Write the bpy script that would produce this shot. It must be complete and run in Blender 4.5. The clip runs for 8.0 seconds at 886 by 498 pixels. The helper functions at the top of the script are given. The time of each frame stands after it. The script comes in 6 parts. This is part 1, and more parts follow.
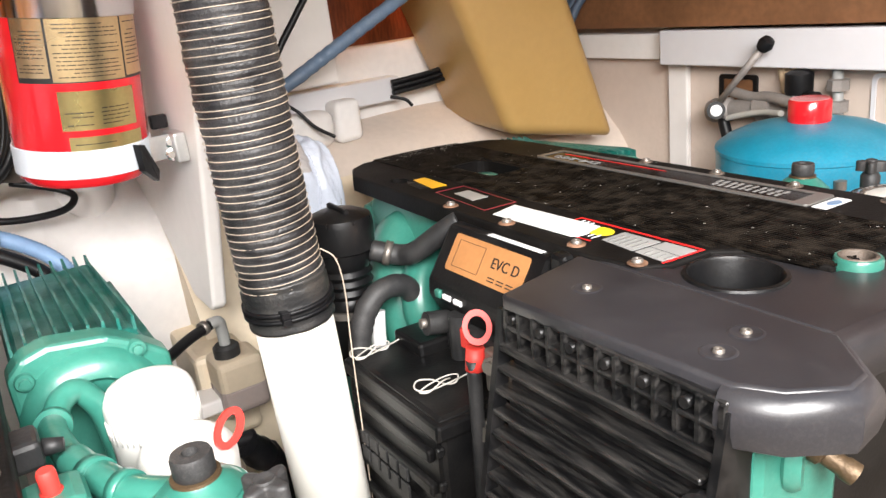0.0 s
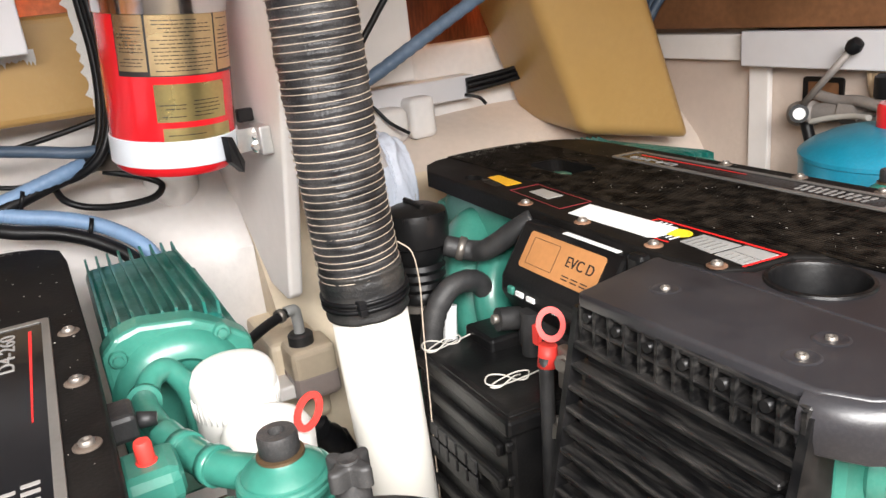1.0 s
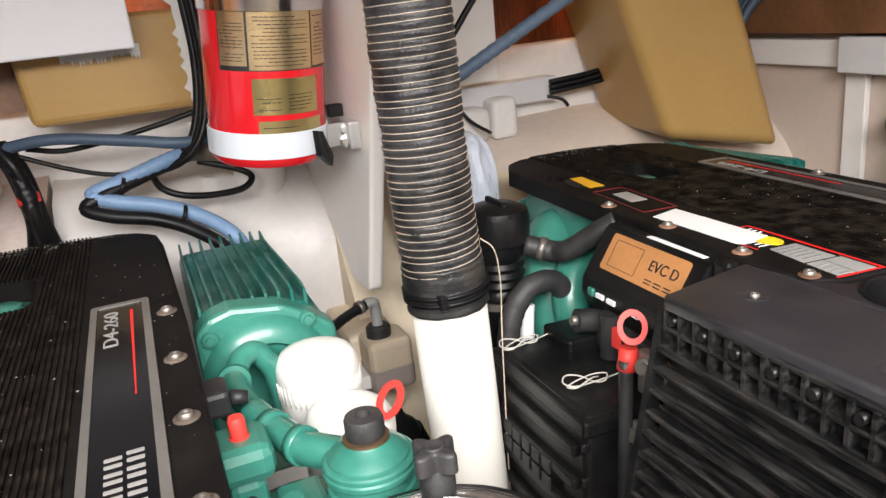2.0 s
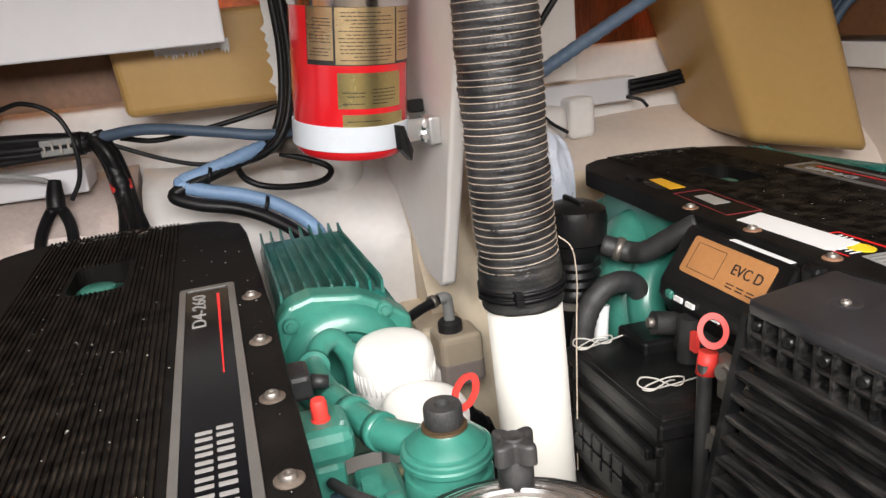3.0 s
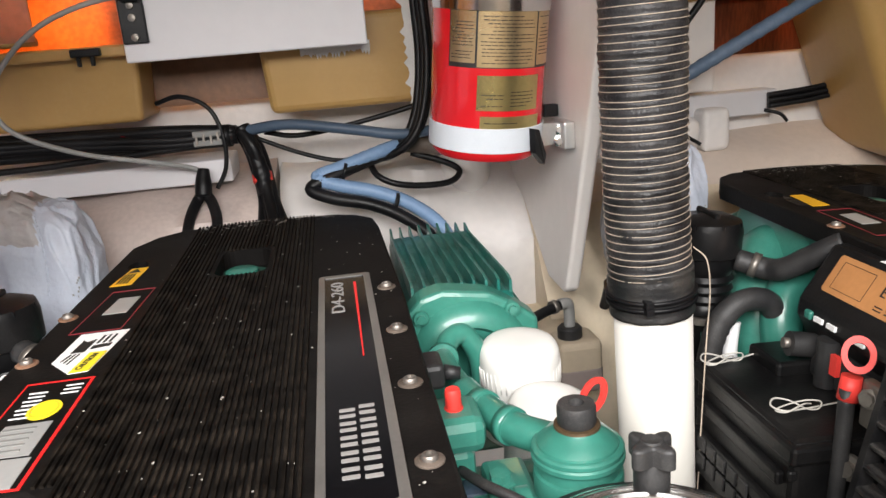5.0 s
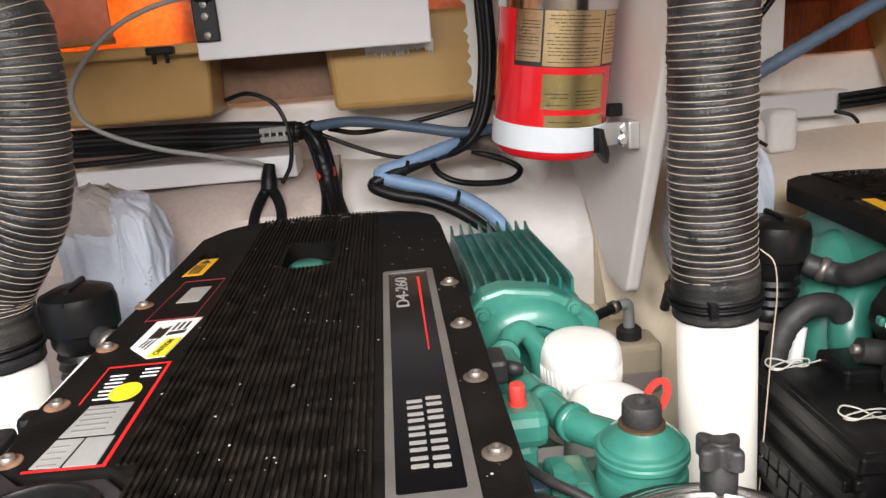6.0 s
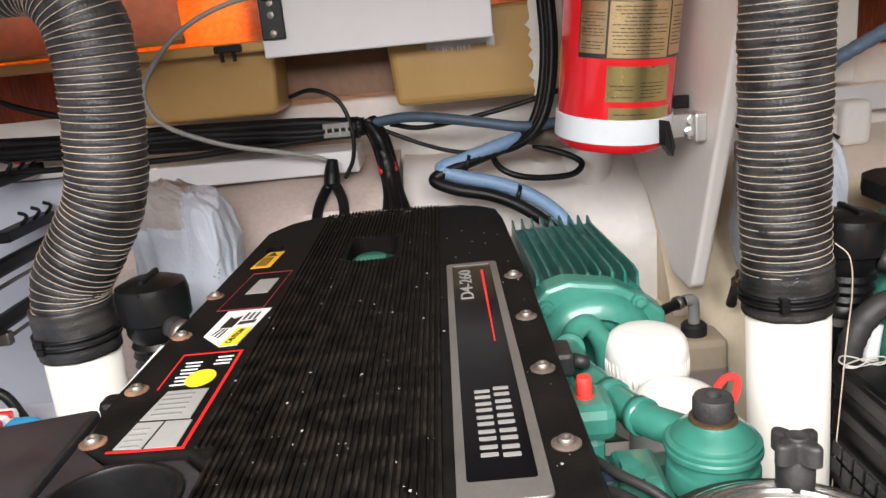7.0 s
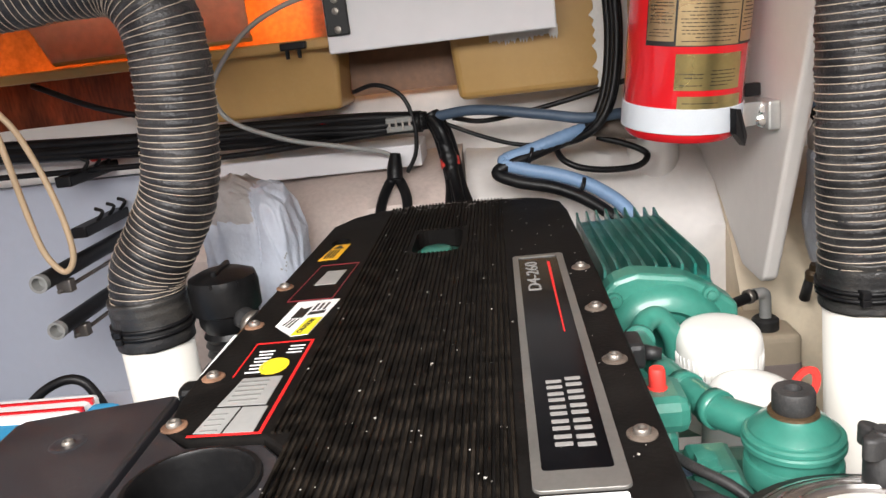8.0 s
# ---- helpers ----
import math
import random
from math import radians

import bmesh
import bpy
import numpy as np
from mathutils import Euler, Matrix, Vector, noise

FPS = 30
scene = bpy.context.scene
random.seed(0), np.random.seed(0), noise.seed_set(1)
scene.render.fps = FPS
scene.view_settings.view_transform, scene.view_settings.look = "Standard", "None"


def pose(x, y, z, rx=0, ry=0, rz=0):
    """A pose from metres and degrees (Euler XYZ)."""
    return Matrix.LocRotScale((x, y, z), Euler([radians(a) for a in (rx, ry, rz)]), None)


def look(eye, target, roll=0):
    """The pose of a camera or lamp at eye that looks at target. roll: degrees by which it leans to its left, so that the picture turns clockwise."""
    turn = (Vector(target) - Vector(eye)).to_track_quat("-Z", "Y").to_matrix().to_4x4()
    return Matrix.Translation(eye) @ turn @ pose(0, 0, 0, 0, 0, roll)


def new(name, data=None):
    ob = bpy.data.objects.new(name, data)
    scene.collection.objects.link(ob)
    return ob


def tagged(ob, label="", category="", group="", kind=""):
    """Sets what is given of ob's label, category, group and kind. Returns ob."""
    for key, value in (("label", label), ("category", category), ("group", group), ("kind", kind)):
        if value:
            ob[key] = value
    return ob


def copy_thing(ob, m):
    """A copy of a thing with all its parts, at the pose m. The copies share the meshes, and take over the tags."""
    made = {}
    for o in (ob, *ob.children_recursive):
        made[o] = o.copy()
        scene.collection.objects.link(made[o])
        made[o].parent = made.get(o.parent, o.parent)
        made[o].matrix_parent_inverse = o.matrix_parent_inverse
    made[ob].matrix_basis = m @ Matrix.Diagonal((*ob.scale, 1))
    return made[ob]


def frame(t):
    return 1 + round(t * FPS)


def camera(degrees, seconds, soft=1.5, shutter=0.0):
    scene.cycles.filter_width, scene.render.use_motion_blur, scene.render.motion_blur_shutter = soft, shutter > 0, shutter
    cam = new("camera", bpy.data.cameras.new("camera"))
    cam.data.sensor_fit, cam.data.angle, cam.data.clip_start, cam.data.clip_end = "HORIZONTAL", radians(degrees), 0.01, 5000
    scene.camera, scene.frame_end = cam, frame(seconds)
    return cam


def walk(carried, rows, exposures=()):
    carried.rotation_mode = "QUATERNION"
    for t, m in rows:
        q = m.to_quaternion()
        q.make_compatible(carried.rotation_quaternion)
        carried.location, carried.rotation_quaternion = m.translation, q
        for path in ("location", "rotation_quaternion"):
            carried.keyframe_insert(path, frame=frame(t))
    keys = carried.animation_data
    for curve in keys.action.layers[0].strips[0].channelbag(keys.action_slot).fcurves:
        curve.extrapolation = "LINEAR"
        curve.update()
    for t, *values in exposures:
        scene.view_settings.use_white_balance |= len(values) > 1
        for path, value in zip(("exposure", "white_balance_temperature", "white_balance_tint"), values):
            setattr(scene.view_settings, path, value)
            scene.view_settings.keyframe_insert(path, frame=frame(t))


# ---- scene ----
cam = camera(60.2, 8.0)
PATH = [
    (0, (0.049, 0.001, 1.134), (1.025, 1.619, 0.479), -6.9),
    (0.5, (0.039, -0.001, 1.134), (0.95, 1.659, 0.488), -6.9),
    (1, (0.03, -0.002, 1.136), (0.865, 1.7, 0.496), -6.7),
    (1.5, (0.02, -0.004, 1.137), (0.774, 1.739, 0.509), -6.4),
    (3, (-0.006, -0.007, 1.133), (0.506, 1.831, 0.533), -5.7),
    (3.5, (-0.014, -0.008, 1.133), (0.423, 1.852, 0.545), -5.6),
    (4, (-0.022, -0.009, 1.131), (0.348, 1.871, 0.557), -5.2),
    (4.5, (-0.03, -0.011, 1.13), (0.277, 1.883, 0.566), -4.9),
    (6, (-0.053, -0.023, 1.132), (0.056, 1.897, 0.582), -4.6),
    (6.5, (-0.058, -0.025, 1.132), (-0.021, 1.898, 0.584), -5.0),
    (7, (-0.064, -0.027, 1.129), (-0.099, 1.897, 0.584), -5.6),
    (7.5, (-0.069, -0.029, 1.127), (-0.18, 1.893, 0.585), -6.3),
    (8, (-0.076, -0.029, 1.125), (-0.259, 1.888, 0.586), -6.9),
]
walk(cam, [(t, look(eye, target, roll)) for t, eye, target, roll in PATH], [(0, 0.40), (0.5, 0.26), (1.0, 0.14), (1.5, -0.02), (3, -0.32), (3.5, -0.38), (6, -0.36), (8, -0.30)])

# ---- world and lights ----
world = bpy.data.worlds.new("sky")
scene.world = world
world.use_nodes = True
wn = world.node_tree
sky = wn.nodes.new("ShaderNodeTexSky")
sky.sky_type = "NISHITA"
sky.sun_disc = False
sky.sun_elevation, sky.sun_rotation = radians(50), radians(160)
wn.links.new(sky.outputs[0], wn.nodes["Background"].inputs[0])
wn.nodes["Background"].inputs[1].default_value = 0.10
sun = new("sun", bpy.data.lights.new("sun", "SUN"))
sun.data.energy, sun.data.angle, sun.data.color = 0.8, radians(20), (1.0, 0.95, 0.88)
sun.matrix_world = look((0, 0, 0), (0.55, 1.1, -1.0))


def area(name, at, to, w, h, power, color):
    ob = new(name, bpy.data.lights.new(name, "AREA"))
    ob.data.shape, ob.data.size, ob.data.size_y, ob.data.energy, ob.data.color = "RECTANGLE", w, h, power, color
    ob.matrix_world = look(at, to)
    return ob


# area lamp standing in for daylight of the open hatch above the engines
area("hatch_light", (-0.16, -0.60, 1.68), (0.20, 1.25, 0.62), 1.5, 0.6, 92, (1.0, 0.97, 0.945))
# added lamps hidden behind the thin laminate, in place of sun on the deck
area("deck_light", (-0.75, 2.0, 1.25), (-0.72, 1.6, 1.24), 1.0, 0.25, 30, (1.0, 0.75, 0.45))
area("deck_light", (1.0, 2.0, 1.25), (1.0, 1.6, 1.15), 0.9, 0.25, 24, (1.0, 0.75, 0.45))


# ---- materials ----
def material(name, color, rough=0.5, metal=0.0, vary=0.25, scale=30, bump=0.1, fine=None, dust=0.0, dust_color=(0.32, 0.27, 0.2), trans=0.0, alpha_glass=0.0, spread=0.0, coat=0.0, spec=0.5, stretch=None):
    m = bpy.data.materials.new(name)
    m.use_nodes = True
    t = m.node_tree
    b = t.nodes["Principled BSDF"]
    co = t.nodes.new("ShaderNodeTexCoord")
    where = co.outputs["Object"]
    if spread:
        place = t.nodes.new("ShaderNodeObjectInfo")
        add = t.nodes.new("ShaderNodeVectorMath")
        add.operation = "ADD"
        t.links.new(where, add.inputs[0])
        t.links.new(place.outputs["Location"], add.inputs[1])
        where = add.outputs[0]
    if stretch:
        mp = t.nodes.new("ShaderNodeMapping")
        mp.inputs["Scale"].default_value = stretch
        t.links.new(where, mp.inputs["Vector"])
        where = mp.outputs[0]

    def noise_node(s, detail=5):
        n = t.nodes.new("ShaderNodeTexNoise")
        n.inputs["Scale"].default_value, n.inputs["Detail"].default_value = s, detail
        t.links.new(where, n.inputs["Vector"])
        return n

    def ramp(src, lo, hi, a=0.35, z=0.65):
        r = t.nodes.new("ShaderNodeValToRGB")
        r.color_ramp.elements[0].position, r.color_ramp.elements[1].position = a, z
        r.color_ramp.elements[0].color, r.color_ramp.elements[1].color = (*lo, 1), (*hi, 1)
        t.links.new(src, r.inputs[0])
        return r.outputs[0]

    big, small = noise_node(scale * 0.25), noise_node(scale * (fine or 6))
    lo = [max(0, c * (1 - vary)) for c in color]
    hi = [min(1, c * (1 + vary * 0.6)) for c in color]
    col = ramp(big.outputs[0], lo, hi)
    mix = t.nodes.new("ShaderNodeMixRGB")
    mix.blend_type, mix.inputs[0].default_value = "MULTIPLY", 0.6
    t.links.new(col, mix.inputs[1])
    g = 1 - vary * 0.8
    t.links.new(ramp(small.outputs[0], (g, g, g), (1, 1, 1)), mix.inputs[2])
    col = mix.outputs[0]
    if spread:
        info = t.nodes.new("ShaderNodeObjectInfo")
        sp = t.nodes.new("ShaderNodeMixRGB")
        sp.blend_type, sp.inputs[0].default_value = "MULTIPLY", 1.0
        t.links.new(col, sp.inputs[1])
        t.links.new(ramp(info.outputs["Random"], (1 - spread,) * 3, (1, 1, 1), 0, 1), sp.inputs[2])
        col = sp.outputs[0]
    if dust:
        d1, d2 = noise_node(scale * 0.5, 8), noise_node(scale * 16, 2)
        mul = t.nodes.new("ShaderNodeMath")
        mul.operation = "MULTIPLY"
        t.links.new(ramp(d1.outputs[0], (0, 0, 0), (1, 1, 1), 0.42, 0.7), mul.inputs[0])
        t.links.new(ramp(d2.outputs[0], (0.25, 0.25, 0.25), (1, 1, 1), 0.45, 0.72), mul.inputs[1])
        amt = t.nodes.new("ShaderNodeMath")
        amt.operation = "MULTIPLY"
        amt.inputs[1].default_value = dust
        t.links.new(mul.outputs[0], amt.inputs[0])
        dm = t.nodes.new("ShaderNodeMixRGB")
        dm.inputs[2].default_value = (*dust_color, 1)
        t.links.new(amt.outputs[0], dm.inputs[0])
        t.links.new(col, dm.inputs[1])
        col = dm.outputs[0]
    t.links.new(col, b.inputs["Base Color"])
    rr = t.nodes.new("ShaderNodeMapRange")
    rr.inputs[3].default_value, rr.inputs[4].default_value = max(0.02, rough - 0.12), min(1, rough + 0.12)
    t.links.new(big.outputs[0], rr.inputs[0])
    t.links.new(rr.outputs[0], b.inputs["Roughness"])
    b.inputs["Metallic"].default_value = metal
    b.inputs["Coat Weight"].default_value = coat
    b.inputs["Specular IOR Level"].default_value = spec
    if alpha_glass:
        b.inputs["Transmission Weight"].default_value = alpha_glass
    if bump:
        bp = t.nodes.new("ShaderNodeBump")
        bp.inputs["Strength"].default_value, bp.inputs["Distance"].default_value = bump, 0.003
        t.links.new(small.outputs[0], bp.inputs["Height"])
        t.links.new(bp.outputs[0], b.inputs["Normal"])
    if trans:
        tr = t.nodes.new("ShaderNodeBsdfTranslucent")
        t.links.new(col, tr.inputs[0])
        ms = t.nodes.new("ShaderNodeMixShader")
        ms.inputs[0].default_value = trans
        t.links.new(b.outputs[0], ms.inputs[1])
        t.links.new(tr.outputs[0], ms.inputs[2])
        t.links.new(ms.outputs[0], t.nodes["Material Output"].inputs[0])
    return m


COVER = material("cover_plastic", (0.007, 0.0063, 0.006), 0.55, 0, 0.3, 40, 0.15, dust=0.2, dust_color=(0.04, 0.035, 0.03), spec=0.07)
RIB = material("rib_plastic", (0.007, 0.0058, 0.0048), 0.55, 0, 0.3, 90, 0.2, dust=0.5, dust_color=(0.095, 0.074, 0.056), spread=0.6, spec=0.04)
HOOD = material("smooth_plastic", (0.022, 0.0215, 0.025), 0.33, 0, 0.25, 20, 0.06, fine=30, dust=0.25, dust_color=(0.10, 0.092, 0.088), spec=0.6)
BLACK = material("black_plastic", (0.006, 0.006, 0.0065), 0.36, 0, 0.3, 30, 0.1, dust=0.25, dust_color=(0.06, 0.055, 0.05), spec=0.28)
GRILLE = material("dusty_black_plastic", (0.006, 0.006, 0.0066), 0.34, 0, 0.2, 120, 0.1, dust=0.35, dust_color=(0.07, 0.064, 0.06), spec=0.35)
RUBBER = material("black_rubber", (0.020, 0.020, 0.021), 0.55, 0, 0.3, 40, 0.15, dust=0.3, dust_color=(0.14, 0.13, 0.12))
HOSE = material("hose_fabric", (0.024, 0.0235, 0.026), 0.42, 0, 0.5, 40, 0.5, dust=0.5, dust_color=(0.17, 0.16, 0.15), spec=0.4)
WIRE = material("hose_wire", (0.58, 0.48, 0.38), 0.45, 0, 0.4, 40, 0.1)
TAPE = material("black_tape", (0.022, 0.022, 0.023), 0.38, 0, 0.3, 50, 0.3, dust=0.2)
GREEN = material("green_enamel", (0.034, 0.190, 0.145), 0.34, 0, 0.22, 18, 0.08, dust=0.22, dust_color=(0.17, 0.30, 0.24), coat=0.25)
# pale blotches in the colour are scuffs plus imitated bright reflections
DKGREEN = material("finned_enamel", (0.010, 0.135, 0.110), 0.34, 0, 0.3, 60, 0.15, fine=3, dust=0.75, dust_color=(0.26, 0.36, 0.33), coat=0.3)
WHITE = material("white_gelcoat", (0.80, 0.77, 0.75), 0.6, 0, 0.10, 8, 0.25, fine=8, dust=0.25, dust_color=(0.62, 0.54, 0.45))
CREAM = material("cream_gelcoat", (0.80, 0.68, 0.51), 0.55, 0, 0.14, 9, 0.12, dust=0.25, dust_color=(0.55, 0.42, 0.28))
PANEL = material("white_panel", (0.84, 0.80, 0.77), 0.42, 0, 0.06, 6, 0.06, dust=0.1, dust_color=(0.6, 0.5, 0.42))
# white paint with the sky's bluish light mixed into its colour
SKYTINT = material("sky_tinted_white_paint", (0.50, 0.53, 0.62), 0.45, 0, 0.05, 6, 0.04, dust=0.1)
LEDGE = material("grey_white_board", (0.64, 0.63, 0.65), 0.45, 0, 0.05, 6, 0.05)
PVC = material("white_pvc", (0.72, 0.70, 0.65), 0.32, 0, 0.04, 10, 0.02)
FILTER = material("white_filter_paint", (0.70, 0.69, 0.66), 0.4, 0, 0.04, 10, 0.02)
TAN = material("bare_laminate", (0.53, 0.325, 0.112), 0.34, 0, 0.07, 9, 0.03, dust=0.10, dust_color=(0.62, 0.50, 0.30), trans=0.18)
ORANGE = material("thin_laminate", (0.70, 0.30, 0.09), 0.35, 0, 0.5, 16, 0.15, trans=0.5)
PEACH = material("pale_thin_laminate", (0.86, 0.58, 0.38), 0.4, 0, 0.25, 10, 0.1, trans=0.65)
# darker, streakier copy of the thin laminate; its colour dims the glow
DIMLAM = material("dimmed_thin_laminate", (0.26, 0.08, 0.03), 0.3, 0, 0.8, 12, 0.15, trans=0.45, stretch=(2.5, 1, 0.5))
SATIN = material("satin_steel", (0.66, 0.66, 0.65), 0.34, 0.75, 0.1, 40, 0.03)
DULL = material("dull_fitting", (0.30, 0.27, 0.25), 0.55, 0.35, 0.2, 50, 0.1)
BROWN = material("dark_laminate", (0.22, 0.10, 0.045), 0.5, 0, 0.4, 12, 0.2)
RED = material("red_enamel", (0.62, 0.012, 0.018), 0.22, 0, 0.06, 10, 0.01, coat=0.4)
REDPLASTIC = material("red_plastic", (0.70, 0.045, 0.035), 0.5, 0, 0.08, 20, 0.03)
GOLD = material("gold_foil", (0.70, 0.53, 0.30), 0.30, 0.92, 0.15, 30, 0.04)
OLIVE = material("brass_foil", (0.52, 0.43, 0.19), 0.28, 0.92, 0.15, 30, 0.04)
GREYINK = material("grey_ink", (0.20, 0.20, 0.19), 0.5, 0, 0.1, 30, 0)
INK = material("black_ink", (0.015, 0.014, 0.013), 0.5, 0, 0.1, 30, 0)
STEEL = material("zinc_steel", (0.26, 0.235, 0.21), 0.45, 0.75, 0.2, 60, 0.1)
RUST = material("worn_washer", (0.17, 0.135, 0.11), 0.55, 0.35, 0.4, 120, 0.3)
REDRUST = material("rusty_washer", (0.26, 0.14, 0.085), 0.6, 0.15, 0.5, 160, 0.3)
PINKGEL = material("pinkish_gelcoat", (0.72, 0.62, 0.54), 0.55, 0, 0.10, 9, 0.15, dust=0.25, dust_color=(0.50, 0.38, 0.28))
CHROME = material("polished_steel", (0.72, 0.72, 0.72), 0.16, 1.0, 0.05, 30, 0.02)
COPPER = material("copper_label", (0.52, 0.24, 0.09), 0.35, 0.25, 0.15, 25, 0.05)
WHITELABEL = material("white_label", (0.82, 0.82, 0.82), 0.4, 0, 0.03, 20, 0.0)
GREYLABEL = material("silver_label", (0.46, 0.46, 0.45), 0.35, 0.3, 0.1, 30, 0.02)
YELLOW = material("yellow_label", (0.85, 0.68, 0.03), 0.4, 0, 0.05, 20, 0.0)
AMBER = material("amber_label", (0.85, 0.46, 0.02), 0.4, 0, 0.05, 20, 0.0)
REDLINE = material("red_print", (0.75, 0.02, 0.02), 0.4, 0, 0.05, 20, 0.0)
DKRED = material("dark_red_print", (0.22, 0.02, 0.03), 0.4, 0, 0.05, 20, 0.0)
BADGE = material("badge_gloss", (0.004, 0.004, 0.005), 0.14, 0, 0.2, 20, 0.01, spec=0.12)
SILVER = material("silver_trim", (0.24, 0.23, 0.215), 0.35, 0.6, 0.15, 40, 0.05)
SILVERPRINT = material("silver_print", (0.46, 0.46, 0.46), 0.4, 0.2, 0.05, 40, 0.0)
BLUETANK = material("blue_tank_paint", (0.008, 0.22, 0.34), 0.36, 0, 0.25, 14, 0.05, fine=12, dust=0.3, dust_color=(0.28, 0.20, 0.15))
BLUEHOSE = material("blue_conduit", (0.18, 0.29, 0.46), 0.5, 0, 0.15, 30, 0.1)
GREYHOSE = material("slate_conduit", (0.055, 0.085, 0.13), 0.5, 0, 0.15, 30, 0.1)
GREYCABLE = material("grey_cable", (0.30, 0.30, 0.29), 0.5, 0, 0.1, 30, 0.05)
CABLE = material("black_cable", (0.006, 0.006, 0.007), 0.42, 0, 0.3, 40, 0.08, dust=0.12, dust_color=(0.08, 0.07, 0.065), spec=0.25)
BEIGECABLE = material("beige_cable", (0.52, 0.38, 0.24), 0.5, 0, 0.1, 30, 0.05)
BAG = material("satin_cotton", (0.54, 0.58, 0.67), 0.45, 0, 0.10, 14, 0.5, fine=10, dust=0.12, dust_color=(0.42, 0.40, 0.40))
BAGTOP = material("soiled_cotton", (0.46, 0.43, 0.42), 0.5, 0, 0.15, 14, 0.4, fine=10, dust=0.2, dust_color=(0.30, 0.26, 0.23))
BRASS = material("old_brass", (0.10, 0.065, 0.035), 0.45, 0.5, 0.4, 60, 0.2)
SLATEHOSE = material("slate_corrugated", (0.12, 0.18, 0.27), 0.45, 0, 0.2, 30, 0.1, dust=0.15)
MARKPRINT = material("dim_print", (0.26, 0.25, 0.24), 0.5, 0.0, 0.1, 40, 0.0)
JAR = material("cloudy_plastic", (0.66, 0.55, 0.41), 0.35, 0, 0.08, 20, 0.02, trans=0.2)
FLUID = material("cloudy_plastic_with_fluid", (0.34, 0.28, 0.26), 0.3, 0, 0.08, 20, 0.02)
STRAP = material("white_webbing", (0.60, 0.64, 0.69), 0.45, 0, 0.05, 60, 0.1)
FIBRE = material("white_filler", (0.80, 0.78, 0.74), 0.8, 0, 0.1, 60, 0.5)
STRING = material("wax_string", (0.48, 0.46, 0.42), 0.6, 0, 0.1, 60, 0.1)
BILGE = material("bilge_paint", (0.20, 0.16, 0.12), 0.6, 0, 0.3, 8, 0.2, dust=0.4)
WALLPAINT = material("pinkish_wall_paint", (0.60, 0.50, 0.43), 0.5, 0, 0.08, 7, 0.06, dust=0.25, dust_color=(0.42, 0.31, 0.22))
# beige and soiled, with shade from the deck put into the colour too
SOILED_SHADE = material("soiled_shaded_gelcoat", (0.56, 0.47, 0.43), 0.55, 0, 0.22, 14, 0.25, fine=8, dust=0.35, dust_color=(0.36, 0.28, 0.23))
LIDRING = material("taupe_lid_plastic", (0.10, 0.082, 0.07), 0.3, 0, 0.25, 40, 0.05, dust=0.4, dust_color=(0.22, 0.18, 0.15))
SLAT = material("scuffed_black_plastic", (0.007, 0.007, 0.0075), 0.34, 0, 0.3, 300, 0.15, dust=0.6, dust_color=(0.13, 0.12, 0.11), spec=0.45, stretch=(1, 0.12, 1))
BLUECLOTH = material("blue_cloth", (0.03, 0.28, 0.52), 0.8, 0, 0.15, 20, 0.4)


# ---- mesh helpers ----
def box(bm, x0, x1, y0, y1, z0, z1, bevel=0.0, seg=2):
    r = bmesh.ops.create_cube(bm, size=1, matrix=Matrix.Translation(((x0 + x1) / 2, (y0 + y1) / 2, (z0 + z1) / 2)) @ Matrix.Diagonal((x1 - x0, y1 - y0, z1 - z0, 1)))
    if bevel:
        es = list({e for v in r["verts"] for e in v.link_edges})
        bmesh.ops.bevel(bm, geom=es, offset=bevel, segments=seg, profile=0.5, affect="EDGES")
    return bm


def nb():
    return bmesh.new()


def frame_at(p, d):
    """Two vectors square to d."""
    d = Vector(d).normalized()
    a = Vector((0, 0, 1)) if abs(d.z) < 0.9 else Vector((1, 0, 0))
    u = d.cross(a).normalized()
    return u, d.cross(u)


def spline(pts, n=8):
    """A smooth line through the points."""
    p = [Vector(q) for q in pts]
    p = [2 * p[0] - p[1]] + p + [2 * p[-1] - p[-2]]
    out = []
    for i in range(1, len(p) - 2):
        for k in range(n):
            t = k / n
            out.append(0.5 * (2 * p[i] + (p[i + 1] - p[i - 1]) * t + (2 * p[i - 1] - 5 * p[i] + 4 * p[i + 1] - p[i + 2]) * t * t + (3 * p[i] - p[i - 1] - 3 * p[i + 1] + p[i + 2]) * t ** 3))
    out.append(p[-2])
    return out


def tube(bm, pts, radius, seg=12, cap=True):
    """A tube along pts; radius is a number or a function of the length along it."""
    rings, u, length = [], None, 0.0
    for i, p in enumerate(pts):
        d = (pts[min(i + 1, len(pts) - 1)] - pts[max(i - 1, 0)]).normalized()
        if u is None:
            u, v = frame_at(p, d)
        else:
            u = (u - d * u.dot(d)).normalized()
            length += (p - pts[i - 1]).length
        v = d.cross(u)
        r = radius(length) if callable(radius) else radius
        rings.append([bm.verts.new(p + r * (math.cos(a) * u + math.sin(a) * v)) for a in (2 * math.pi * k / seg for k in range(seg))])
    for a, b in zip(rings, rings[1:]):
        for k in range(seg):
            f = bm.faces.new((a[k], a[(k + 1) % seg], b[(k + 1) % seg], b[k]))
            f.smooth = True
    if cap:
        bm.faces.new(rings[0][::-1])
        bm.faces.new(rings[-1])
    return bm


def rod(bm, a, b, r0, r1=None, seg=20):
    a, b = Vector(a), Vector(b)
    r1 = r0 if r1 is None else r1
    n = (b - a).length
    return tube(bm, [a, b], lambda s: r0 if s < n / 2 else r1, seg)


